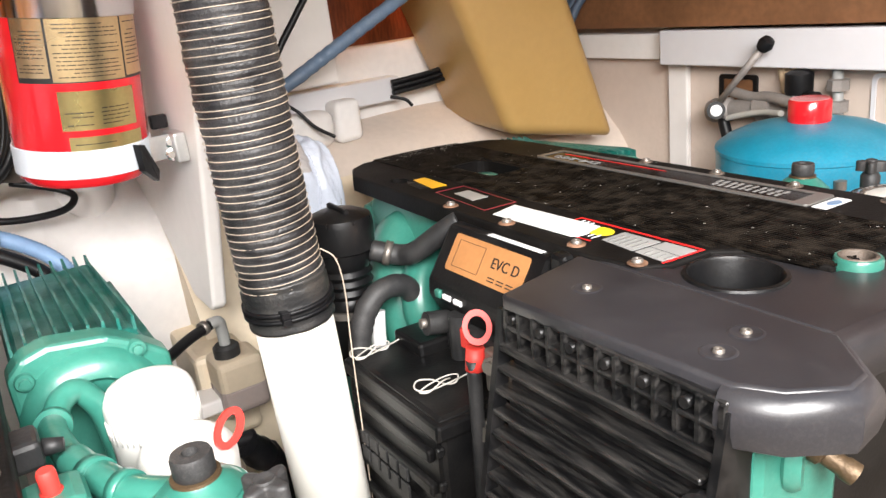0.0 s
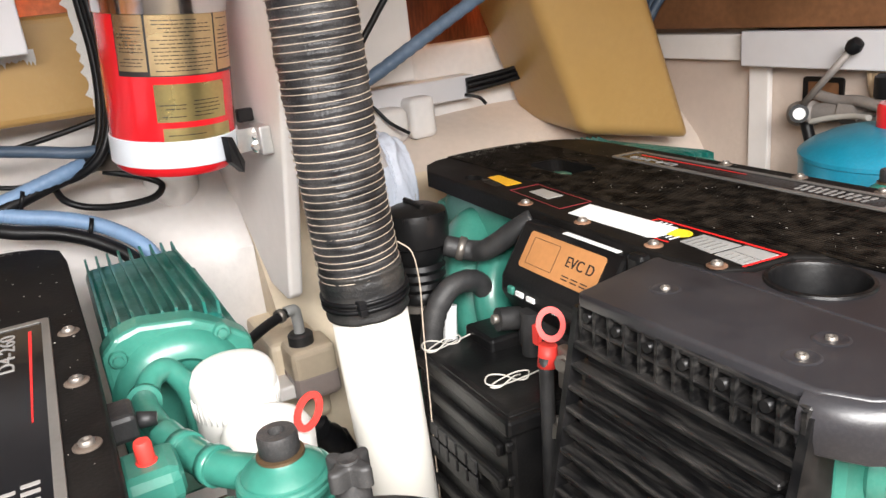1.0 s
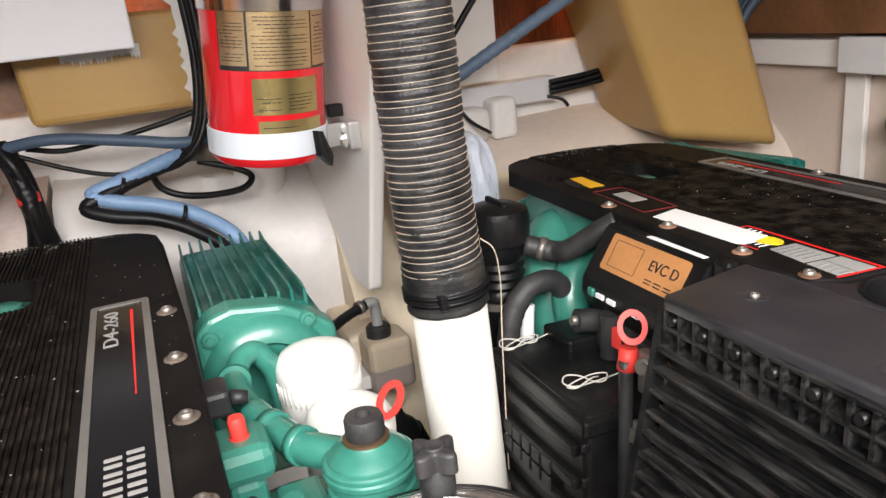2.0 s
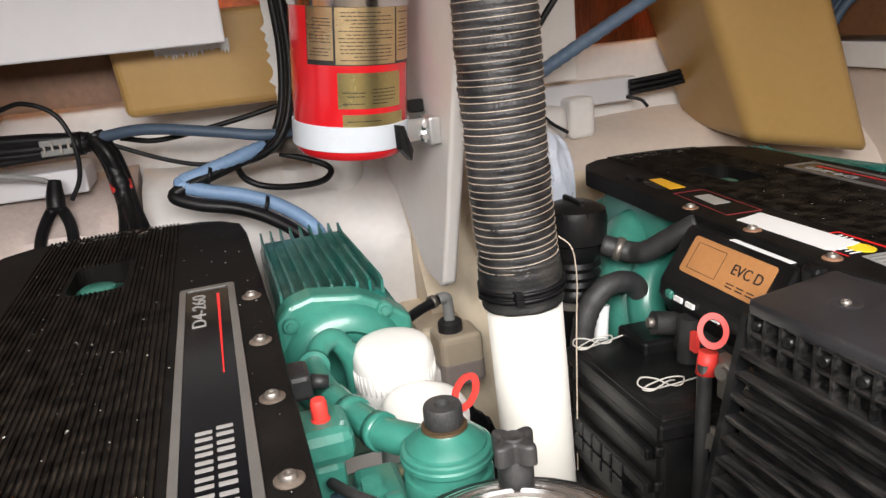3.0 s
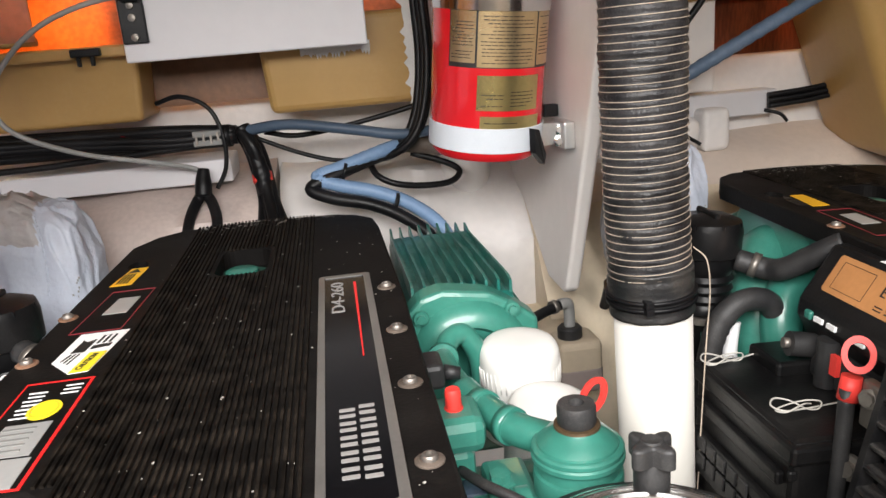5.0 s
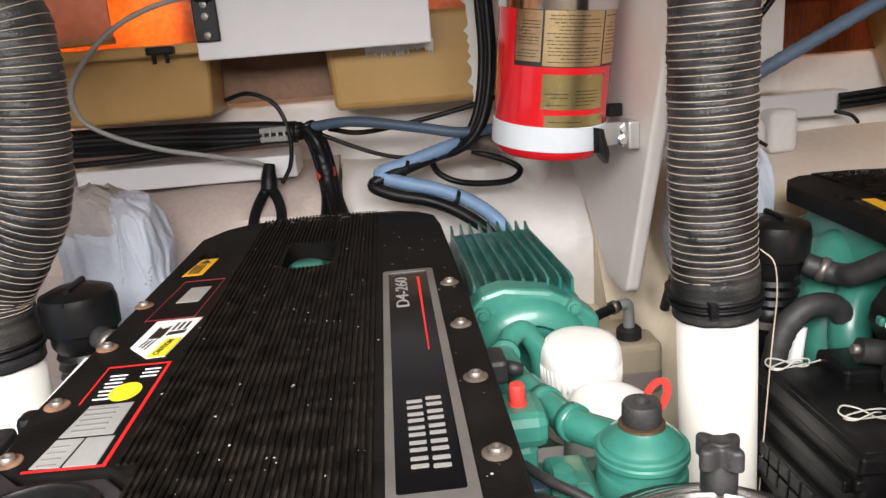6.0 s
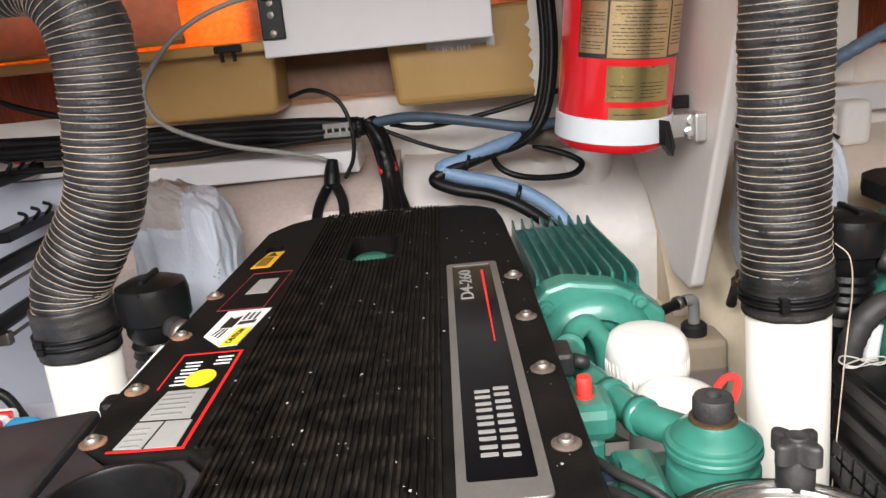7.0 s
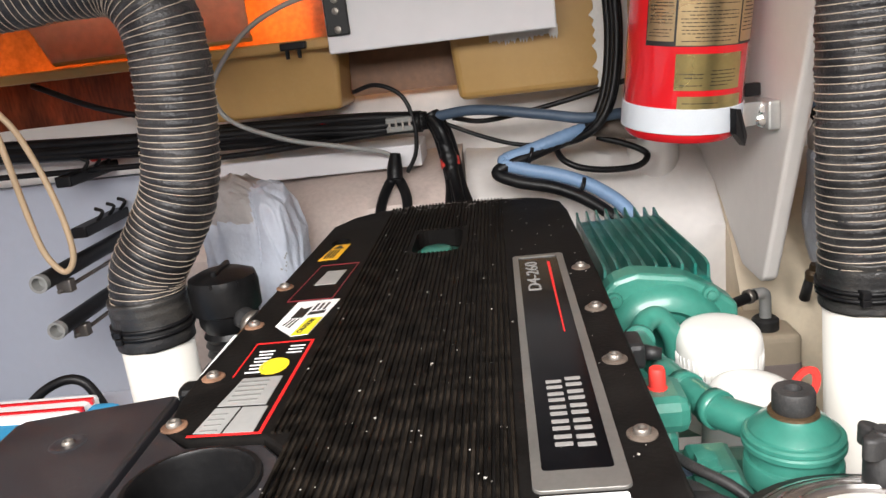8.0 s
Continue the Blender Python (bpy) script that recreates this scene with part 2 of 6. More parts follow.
def lathe(bm, profile, at, axis=(0, 0, 1), seg=32, cap=True):
    """Turns (radius, height) pairs round an axis through at."""
    d = Vector(axis).normalized()
    u, v = frame_at(at, d)
    rings = []
    for r, h in profile:
        rings.append([bm.verts.new(Vector(at) + d * h + max(r, 1e-5) * (math.cos(a) * u + math.sin(a) * v)) for a in (2 * math.pi * k / seg for k in range(seg))])
    for a, b in zip(rings, rings[1:]):
        for k in range(seg):
            f = bm.faces.new((a[k], a[(k + 1) % seg], b[(k + 1) % seg], b[k]))
            f.smooth = True
    if cap:
        bm.faces.new(rings[0][::-1])
        bm.faces.new(rings[-1])
    bmesh.ops.recalc_face_normals(bm, faces=bm.faces)
    return bm


def ring_poly(cx, cy, r, n=32, ry=None):
    return [(cx + r * math.cos(2 * math.pi * k / n), cy + (ry or r) * math.sin(2 * math.pi * k / n)) for k in range(n)]


def rrect(x0, x1, y0, y1, r, n=5):
    out = []
    for cx, cy, a0 in ((x1 - r, y1 - r, 0), (x0 + r, y1 - r, 90), (x0 + r, y0 + r, 180), (x1 - r, y0 + r, 270)):
        for k in range(n + 1):
            a = radians(a0 + 90 * k / n)
            out.append((cx + r * math.cos(a), cy + r * math.sin(a)))
    return out


def plate(bm, outer, z0, z1, holes=(), inset=0.0):
    """A slab of the outline outer, with holes through it; inset: the top's edge drawn in, with a chamfer."""
    def loop(pts, z):
        vs = [bm.verts.new((x, y, z)) for x, y in pts]
        return vs, [bm.edges.new((vs[i], vs[(i + 1) % len(vs)])) for i in range(len(vs))]
    cx, cy = sum(p[0] for p in outer) / len(outer), sum(p[1] for p in outer) / len(outer)
    top_outer = outer
    if inset:
        top_outer = []
        for i, (x, y) in enumerate(outer):
            a, b = Vector(outer[i - 1]), Vector(outer[(i + 1) % len(outer)])
            d = (b - a).normalized()
            nrm = Vector((-d.y, d.x))
            if nrm.dot(Vector((cx - x, cy - y))) < 0:
                nrm = -nrm
            top_outer.append((x + nrm.x * inset, y + nrm.y * inset))
    t, te = loop(top_outer, z1)
    b, be = loop(outer, z0)
    for h in holes:
        hv, he = loop(h, z1)
        gv, ge = loop(h, z0)
        te, be = te + he, be + ge
        for i in range(len(h)):
            j = (i + 1) % len(h)
            bm.faces.new((hv[i], hv[j], gv[j], gv[i]))
    if inset:
        rings = [b]
        for k in range(3):
            s = math.radians(30 * k)
            w, z = 1 - math.cos(s), z1 - inset + inset * math.sin(s)
            rings.append([bm.verts.new((p[0] + (q[0] - p[0]) * w, p[1] + (q[1] - p[1]) * w, z)) for p, q in zip(outer, top_outer)])
        rings.append(t)
        for lo, hi in zip(rings, rings[1:]):
            for i in range(len(outer)):
                j = (i + 1) % len(outer)
                bm.faces.new((lo[i], lo[j], hi[j], hi[i])).smooth = True
    else:
        for i in range(len(outer)):
            j = (i + 1) % len(outer)
            bm.faces.new((b[i], b[j], t[j], t[i]))
    bmesh.ops.triangle_fill(bm, use_beauty=True, edges=te)
    bmesh.ops.triangle_fill(bm, use_beauty=True, edges=be)
    bmesh.ops.recalc_face_normals(bm, faces=bm.faces)
    return bm


def extrude_x(bm, profile, x0, x1, steps=1, wave=None):
    """A sheet or bar whose (y, z) outline runs from x0 to x1."""
    rows = []
    for k in range(steps + 1):
        x = x0 + (x1 - x0) * k / steps
        rows.append([bm.verts.new((x, y + (wave(x, i)[0] if wave else 0), z + (wave(x, i)[1] if wave else 0))) for i, (y, z) in enumerate(profile)])
    for a, b in zip(rows, rows[1:]):
        for i in range(len(profile)):
            j = (i + 1) % len(profile)
            bm.faces.new((a[i], a[j], b[j], b[i]))
    bm.faces.new(rows[0])
    bm.faces.new(rows[-1][::-1])
    bmesh.ops.recalc_face_normals(bm, faces=bm.faces)
    return bm


def patch(bm, at, axis, r, a0, a1, h0, h1, n=16, ref=(0, -1, 0)):
    """A curved label on a cylinder, between two angles round its axis (0 faces ref) and two heights."""
    d = Vector(axis).normalized()
    u = (Vector(ref) - d * d.dot(Vector(ref))).normalized()
    v = d.cross(u)
    rows = []
    for k in range(n + 1):
        a = radians(a0 + (a1 - a0) * k / n)
        o = Vector(at) + r * (math.cos(a) * u + math.sin(a) * v)
        rows.append((bm.verts.new(o + d * h0), bm.verts.new(o + d * h1)))
    for a, b in zip(rows, rows[1:]):
        f = bm.faces.new((a[0], b[0], b[1], a[1]))
        f.smooth = True
    return bm


def crisp(bm, angle=38):
    """Keeps the sharp edges of smooth surfaces sharp."""
    for e in bm.edges:
        if len(e.link_faces) == 2 and e.calc_face_angle(0) > radians(angle):
            e.smooth = False


def thing(name, base, label, category, group="", kind=""):
    ob = new(name)
    ob.location = base
    ob.empty_display_size = 0.05
    return tagged(ob, label, category, group, kind)


def root_place(ob):
    while ob.parent:
        ob = ob.parent
    return ob.location.copy()


def part(name, bm, mat, parent, label="", smooth=None):
    me = bpy.data.meshes.new(name)
    bm.transform(Matrix.Translation(-root_place(parent)))
    if smooth is not None:
        for f in bm.faces:
            f.smooth = smooth
    crisp(bm)
    bm.to_mesh(me)
    bm.free()
    me.materials.append(mat)
    ob = new(name, me)
    ob.parent = parent
    return tagged(ob, label)


def solo(name, bm, mat, label, category, base=None, group="", kind=""):
    """A thing of one mesh."""
    me = bpy.data.meshes.new(name)
    cs = [v.co for v in bm.verts]
    o = Vector(base) if base else Vector((sum(c.x for c in cs) / len(cs), sum(c.y for c in cs) / len(cs), min(c.z for c in cs)))
    bm.transform(Matrix.Translation(-o))
    crisp(bm)
    bm.to_mesh(me)
    bm.free()
    me.materials.append(mat)
    ob = new(name, me)
    ob.location = o
    return tagged(ob, label, category, group, kind)


def words(text, size, depth=0.0004):
    """A bmesh of the words in the built-in font, lying in x and y, centred."""
    cu = bpy.data.curves.new("words", "FONT")
    cu.body, cu.size, cu.align_x, cu.align_y, cu.extrude = text, size, "CENTER", "CENTER", depth
    ob = bpy.data.objects.new("words", cu)
    me = bpy.data.meshes.new_from_object(ob)
    bm = nb()
    bm.from_mesh(me)
    bpy.data.objects.remove(ob)
    bpy.data.curves.remove(cu)
    bpy.data.meshes.remove(me)
    return bm


def flat(bm, pts, z, h=0.0006):
    """A thin label of the outline pts lying at height z."""
    return plate(bm, pts, z, z + h)


def bolt(name, parent, at, r=0.0062, washer=RUST, head=STEEL, axis=(0, 0, 1)):
    w = part(name, lathe(nb(), [(r * 1.75, 0), (r * 1.75, 0.0012), (r * 1.55, 0.002), (0, 0.002)], at, axis, 20), washer, parent, "worn flanged bolt")
    bm = lathe(nb(), [(r, 0.002), (r * 0.98, 0.0045), (r * 0.8, 0.0058), (r * 0.5, 0.006), (r * 0.45, 0.004), (0, 0.004)], at, axis, 16)
    part("head", bm, head, w)
    return w


# ---- the hull and the bulkheads ----
def lumpy(amp, freq):
    def f(x, i):
        return (amp * noise.noise(Vector((x * freq, i * 3.1, 0.5))), amp * noise.noise(Vector((x * freq, i * 2.3, 7.5))))
    return f


floor = solo("floor", box(nb(), -1.45, 1.65, -1.0, 1.8, 0.22, 0.25), BILGE, "painted bilge floor beneath the engines", "floor", kind="structure")
tagged(solo("wall_aft", box(nb(), -1.45, 1.65, 1.66, 1.72, 0.25, 1.035), WHITE, "white painted end wall of the engine bay", "wall"), kind="structure")
tagged(solo("wall_starboard", box(nb(), 1.50, 1.56, -1.0, 1.66, 0.25, 1.45), WALLPAINT, "pinkish white side wall", "wall"), kind="structure")
tagged(solo("wall_port", box(nb(), -1.42, -1.36, -1.0, 1.66, 0.25, 1.03), SKYTINT, "white side wall panel tinted with sky blue", "wall"), kind="structure")
# unseen wall, added to close the bay
tagged(solo("wall_front", box(nb(), -1.42, 1.56, -1.06, -1.0, 0.25, 1.5), CREAM, "unseen cream wall closing the bay behind the hatch", "wall"), kind="structure")
# unseen deck; the opening's far edge is placed to shade the upper back
bm = nb()
plate(bm, [(-1.5, -1.06), (1.7, -1.06), (1.7, 2.3), (-1.5, 2.3)], 1.46, 1.50, [[(-0.95, -0.9), (1.45, -0.9), (1.45, 0.17), (-0.95, 0.17)]])
tagged(solo("ceiling", bm, CREAM, "unseen underside of the deck round a hatch cut to shade the back", "ceiling"), kind="structure")

# the long white stringer beneath the cables, and the cream one beyond the centre panel
bm = extrude_x(nb(), [(1.36, 0.25), (1.345, 0.70), (1.36, 0.735), (1.42, 0.79), (1.50, 0.855), (1.58, 0.875), (1.66, 0.88), (1.66, 0.25)], -0.158, 0.312, 40, lumpy(0.022, 6))
ob = solo("hull_stringer", bm, WHITE, "white lumpy laminate stringer along the hull", "stringer", kind="structure")
for f in ob.data.polygons:
    f.use_smooth = True
bm = extrude_x(nb(), [(1.37, 0.25), (1.355, 0.70), (1.36, 0.76), (1.39, 0.815), (1.44, 0.850), (1.51, 0.868), (1.58, 0.872), (1.66, 0.876), (1.66, 0.25)], -0.74, -0.166, 40, lumpy(0.020, 7))
ob = solo("hull_stringer", bm, SOILED_SHADE, "rounded beige laminate stringer, soiled and darkened for shade, along the hull", "stringer", kind="structure")
for f in ob.data.polygons:
    f.use_smooth = True
bm = extrude_x(nb(), [(1.40, 0.25), (1.40, 0.66), (1.44, 0.72), (1.54, 0.81), (1.66, 0.85), (1.66, 0.25)], 0.346, 1.5, 30, lumpy(0.012, 4))
ob = solo("hull_stringer", bm, PINKGEL, "pinkish white laminate stringer along the hull", "stringer", kind="structure")
for f in ob.data.polygons:
    f.use_smooth = True
tagged(solo("trim", box(nb(), -0.66, -0.24, 1.475, 1.60, 0.878, 0.922, 0.004), LEDGE, "pale grey batten on the end wall", "batten"), kind="structure")
tagged(solo("trim", box(nb(), 0.40, 0.95, 1.60, 1.655, 0.885, 0.94, 0.004), LEDGE, "pale grey batten on the end wall", "batten"), kind="structure")

# ledge board on the starboard wall with its post
tagged(solo("ledge", box(nb(), 1.44, 1.497, -0.6, 1.247, 0.898, 0.974, 0.003), LEDGE, "pale painted ledge board", "ledge"), kind="structure")
tagged(solo("trim", box(nb(), 1.47, 1.497, 1.249, 1.64, 0.905, 0.965, 0.003), PANEL, "white ledge strip", "trim"), kind="structure")
tagged(solo("trim", box(nb(), 1.482, 1.4975, 1.205, 1.260, 0.30, 0.896, 0.003), PANEL, "white upright post", "trim"), kind="structure")

# centre panel with a slanting front edge
bm = nb()
T = 0.024
side = [(1.134, 0.700), (0.80, 1.44), (1.66, 1.44), (1.66, 0.86), (1.52, 0.84), (1.40, 0.80), (1.24, 0.690), (1.15, 0.690)]
a = [bm.verts.new((0.306, y, z)) for y, z in side]
b = [bm.verts.new((0.306 + T, y, z)) for y, z in side]
bm.faces.new(a), bm.faces.new(b[::-1])
for i in range(len(side)):
    j = (i + 1) % len(side)
    bm.faces.new((a[i], b[i], b[j], a[j]))
bmesh.ops.recalc_face_normals(bm, faces=bm.faces)
bmesh.ops.bevel(bm, geom=[e for e in bm.edges if e.is_manifold], offset=0.006, segments=3, profile=0.5, affect="EDGES")
solo("centre_panel", bm, PANEL, "white gelcoat panel with rounded edges between the engines", "panel")


# laminate boxes of the deck
def laminate_box(x0, x1, y0, y1, z0, z1, label, mat=TAN, slope=0.03, r=0.02):
    bm = nb()
    box(bm, x0, x1, y0, y1, z0, z1)
    for v in bm.verts:
        if v.co.z < (z0 + z1) / 2:
            v.co.x += slope if v.co.x < (x0 + x1) / 2 else -slope
            v.co.y += slope * 0.6 if v.co.y < (y0 + y1) / 2 else 0
    bmesh.ops.bevel(bm, geom=list(bm.edges), offset=r, segments=3, profile=0.5, affect="EDGES")
    return solo("deck_box", bm, mat, label, "deck moulding", group="laminate deck boxes")


laminate_box(-0.70, -0.375, 1.48, 1.655, 1.005, 1.14, "yellow bare laminate box beneath the deck", slope=0.012, r=0.010)
laminate_box(-0.165, 0.22, 1.48, 1.655, 0.995, 1.17, "yellow bare laminate box beneath the deck", slope=0.012, r=0.014)
tagged(solo("wall_panel", box(nb(), -1.36, -0.73, 1.60, 1.656, 0.25, 0.903, 0.002), SKYTINT, "white wall panel with a straight seam, tinted with sky blue", "wall panel"), kind="structure")
tagged(solo("wall_panel", box(nb(), -1.36, -0.73, 1.60, 1.656, 0.906, 1.03, 0.002), PANEL, "white wall panel above the seam", "wall panel"), kind="structure")

# the big tapered locker bottom on the starboard side
bm = nb()
front = [(0.83, 1.33, 1.40), (1.06, 1.33, 0.800), (1.362, 1.31, 0.735), (1.11, 1.31, 1.40)]
back = [(0.88, 1.655, 1.40), (1.11, 1.655, 0.80), (1.44, 1.655, 0.78), (1.30, 1.655, 1.40)]
fv, bv = [bm.verts.new(p) for p in front], [bm.verts.new(p) for p in back]
bm.faces.new(fv), bm.faces.new(bv[::-1])
for i in range(4):
    j = (i + 1) % 4
    bm.faces.new((fv[i], bv[i], bv[j], fv[j]))
bmesh.ops.recalc_face_normals(bm, faces=bm.faces)
bmesh.ops.bevel(bm, geom=list(bm.edges), offset=0.03, segments=5, profile=0.5, affect="EDGES")
for f in bm.faces:
    f.smooth = True
solo("deck_locker", bm, TAN, "yellow bare laminate locker bottom hanging under the deck", "locker")

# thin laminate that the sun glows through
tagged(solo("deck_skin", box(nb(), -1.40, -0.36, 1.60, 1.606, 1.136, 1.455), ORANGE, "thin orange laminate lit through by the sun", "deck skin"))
tagged(solo("deck_skin", box(nb(), -1.40, -0.36, 1.601, 1.607, 1.025, 1.134), DIMLAM, "thin laminate below the flange, coloured dark to dim its glow", "deck skin"))
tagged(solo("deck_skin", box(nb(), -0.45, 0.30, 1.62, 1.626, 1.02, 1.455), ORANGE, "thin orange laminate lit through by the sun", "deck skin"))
tagged(solo("deck_skin", box(nb(), 0.25, 1.50, 1.63, 1.636, 1.02, 1.455), DIMLAM, "thin laminate lit through in places, coloured dark to dim its glow", "deck skin"))
solo("laminate_flange", box(nb(), -1.36, -0.34, 1.44, 1.60, 1.125, 1.145, 0.004), TAN, "yellow laminate flange along the deck", "flange")
# flat sheet coloured dark as the shadow between the boxes
solo("deck_skin", box(nb(), -0.38, -0.15, 1.595, 1.64, 1.02, 1.13), BROWN, "dark brown sheet in place of shadow behind the boxes", "deck skin")

# ---- the engines ----
H = 0.845
engine = thing("engine", (-0.18, 0.80, 0.25), "green marine diesel engine with a black ribbed cover", "engine", "twin engines")

# green block and sump, hidden for the most part
bm = nb()
box(bm, -0.355, 0.0, 0.50, 1.18, 0.42, 0.80, 0.03)
box(bm, -0.30, -0.06, 0.45, 1.15, 0.252, 0.44, 0.03)
block = part("block", bm, GREEN, engine, "green painted engine block")
# added black block that keeps the gap under the front cover in shade
part("front_housing", box(nb(), -0.37, 0.0, 0.38, 0.495, 0.30, 0.775, 0.02), BLACK, engine, "added dark block in the shaded gap under the front cover")
bm = nb()
box(bm, -0.355, -0.25, 0.90, 1.14, 0.60, 0.825, 0.03)
tube(bm, spline([(-0.29, 1.04, 0.765), (-0.36, 1.02, 0.758), (-0.395, 0.97, 0.71), (-0.395, 0.94, 0.60)], 8), 0.042, 20)
tube(bm, spline([(-0.30, 0.93, 0.785), (-0.365, 0.925, 0.755), (-0.40, 0.90, 0.70), (-0.39, 0.88, 0.62)], 8), 0.028, 18)
box(bm, -0.43, -0.34, 0.86, 1.10, 0.42, 0.66, 0.02)
part("inlet_manifold", bm, GREEN, engine, "green cast inlet manifold", smooth=True)

# top cover
far = [(0.012, 1.13), (0.006, 1.19), (-0.02, 1.225)] + [(-0.05 - 0.25 * k / 6, 1.235 + 0.02 * math.sin(math.pi * (k + 1) / 8)) for k in range(7)] + [(-0.335, 1.215), (-0.362, 1.16)]
outline = [(0.018, 0.36), (0.018, 0.80)] + far + [(-0.374, 0.80), (-0.380, 0.60), (-0.378, 0.56), (-0.368, 0.506), (-0.340, 0.487), (-0.280, 0.485), (-0.256, 0.460), (-0.245, 0.375), (-0.12, 0.355)]
hole_far = rrect(-0.215, -0.147, 0.955, 1.075, 0.02)
hole_small = ring_poly(-0.329, 1.055, 0.014, 20, 0.020)
cover = part("cover", plate(nb(), outline, H - 0.026, H, [hole_far, hole_small], 0.004), COVER, engine, "black plastic engine cover, dusty")
part("hole_wall", plate(nb(), rrect(-0.219, -0.143, 0.951, 1.079, 0.022), H - 0.06, H - 0.027, [hole_far]), COVER, cover)
part("filler_cap", lathe(nb(), [(0.0, 0), (0.044, 0.0), (0.044, 0.010), (0.040, 0.013), (0.024, 0.014), (0.022, 0.021), (0.018, 0.023), (0.0, 0.0235)], (-0.186, 1.018, H - 0.034), (0, 0, 1)), GREEN, engine, "green cap under the cover opening")

part("cover_stud", lathe(nb(), [(0.0, -0.03), (0.013, -0.03), (0.013, -0.012), (0.009, -0.009), (0.0, -0.008)], (-0.327, 1.058, H)), GREEN, engine, "green stud under the small opening")

# ribs of the cover
pitch, x_first, count = 0.0056, -0.2735, 34
rib_mesh = {}


def rib(x, y0, y1):
    n = round(y1 - y0, 3)
    if n not in rib_mesh:
        me = bpy.data.meshes.new("rib")
        w, h = 0.0017, 0.0022
        vs = [(sx * w * k, y, z) for y in (0, n) for sx, k, z in ((-1, 1, 0), (-1, 0.7, h), (1, 0.7, h), (1, 1, 0))]
        me.from_pydata(vs, [], [(0, 1, 5, 4), (1, 2, 6, 5), (2, 3, 7, 6), (3, 2, 1, 0), (4, 5, 6, 7)])
        me.materials.append(RIB)
        rib_mesh[n] = me
    ob = new("rib", rib_mesh[n])
    ob.parent = cover
    ob.location = Vector((x, y0, H)) - engine.location


for k in range(count):
    x = x_first + pitch * k
    near = 0.488 if x < -0.262 else 0.382 if x < -0.245 else 0.372
    last = 1.243 + 0.012 * math.sin(math.pi * (k + 2) / (count + 4))
    if -0.218 < x < -0.144:
        rib(x, near, 0.952)
        rib(x, 1.078, last)
    else:
        rib(x, near, last)

# badge
badge = part("badge", plate(nb(), rrect(-0.0785, -0.0165, 0.386, 0.893, 0.006), H, H + 0.0025, [rrect(-0.0715, -0.0245, 0.408, 0.884, 0.003)], 0.0006), SILVER, cover, "dull silver badge frame")
part("badge_plate", plate(nb(), rrect(-0.0715, -0.0245, 0.408, 0.884, 0.003), H, H + 0.0012), BADGE, badge, "glossy black badge")
bm = nb()
for k in range(10):
    y0, y1 = 0.64 + 0.0222 * k, 0.64 + 0.0222 * (k + 1)
    w = 0.0005 + 0.0011 * (k + 1) / 10
    xm = -0.036
    flat(bm, [(xm - w, y0), (xm + w, y0), (xm + w, y1), (xm - w, y1)], H + 0.0013)
part("red_line", bm, REDLINE, badge)
bm = words("D4-260", 0.023)
bm.transform(Matrix.Translation((-0.056, 0.813, H + 0.0016)) @ pose(0, 0, 0, 0, 0, 90) @ Matrix.Diagonal((1.5, 0.9, 1, 1)))
part("model_mark", bm, MARKPRINT, badge)
# maker's mark: plain bars in place of the two words
bm = nb()
for row, x0, n, y0, y1 in ((0, -0.0605, 5, 0.436, 0.544), (1, -0.0450, 5, 0.434, 0.548)):
    step = (y1 - y0) / n
    for k in range(n):
        ya = y0 + step * k
        for a in (0.12, 0.58):
            part("mark_bar", plate(nb(), rrect(x0, x0 + 0.0125, ya + step * a, ya + step * (a + 0.22), 0.0008), H + 0.0013, H + 0.0018), MARKPRINT, badge)

for y in (0.449, 0.573, 0.697, 0.832):
    bolt("bolt", cover, (0.0, y, H))
for y in (0.511, 0.602, 0.729, 0.856):
    bolt("bolt", cover, (-0.362, y, H), 0.0062, REDRUST)
part("warning_label", flat(nb(), [(-0.345, 0.965), (-0.318, 0.965), (-0.312, 1.04), (-0.334, 1.04)], H), AMBER, cover, "amber warning label")
bm = nb()
flat(bm, [(-0.334, 1.018), (-0.318, 1.018), (-0.326, 1.036)], H + 0.0007)
for k in range(4):
    flat(bm, [(-0.339 + 0.004 * k, 0.972), (-0.337 + 0.004 * k, 0.972), (-0.334 + 0.004 * k, 1.012), (-0.336 + 0.004 * k, 1.012)], H + 0.0007)
tagged(part("print", bm, INK, cover), kind="stuff")
part("rating_label", plate(nb(), [(-0.345, 0.80), (-0.290, 0.80), (-0.282, 0.94), (-0.334, 0.94)], H, H + 0.0006, [[(-0.3438, 0.802), (-0.2912, 0.802), (-0.2833, 0.938), (-0.3330, 0.938)]]), DKRED, cover, "label with a dark red border")
part("rating_label", flat(nb(), [(-0.325, 0.855), (-0.298, 0.855), (-0.294, 0.91), (-0.319, 0.91)], H), GREYLABEL, cover, "grey rating label")
bm = nb()
for line in ([(-0.345, 0.492), (-0.2832, 0.490), (-0.2832, 0.4925), (-0.345, 0.4945)], [(-0.2862, 0.4928), (-0.2832, 0.4928), (-0.2832, 0.677), (-0.2862, 0.677)],
             [(-0.343, 0.6752), (-0.2865, 0.6752), (-0.2865, 0.677), (-0.343, 0.677)], [(-0.3432, 0.600), (-0.3417, 0.600), (-0.3417, 0.675), (-0.3432, 0.675)]):
    flat(bm, line, H)
part("red_border", bm, REDLINE, cover, "red border of the service labels")
part("yellow_sticker", flat(nb(), ring_poly(-0.309, 0.618, 0.014, 28, 0.018), H), YELLOW, cover, "round yellow sticker")
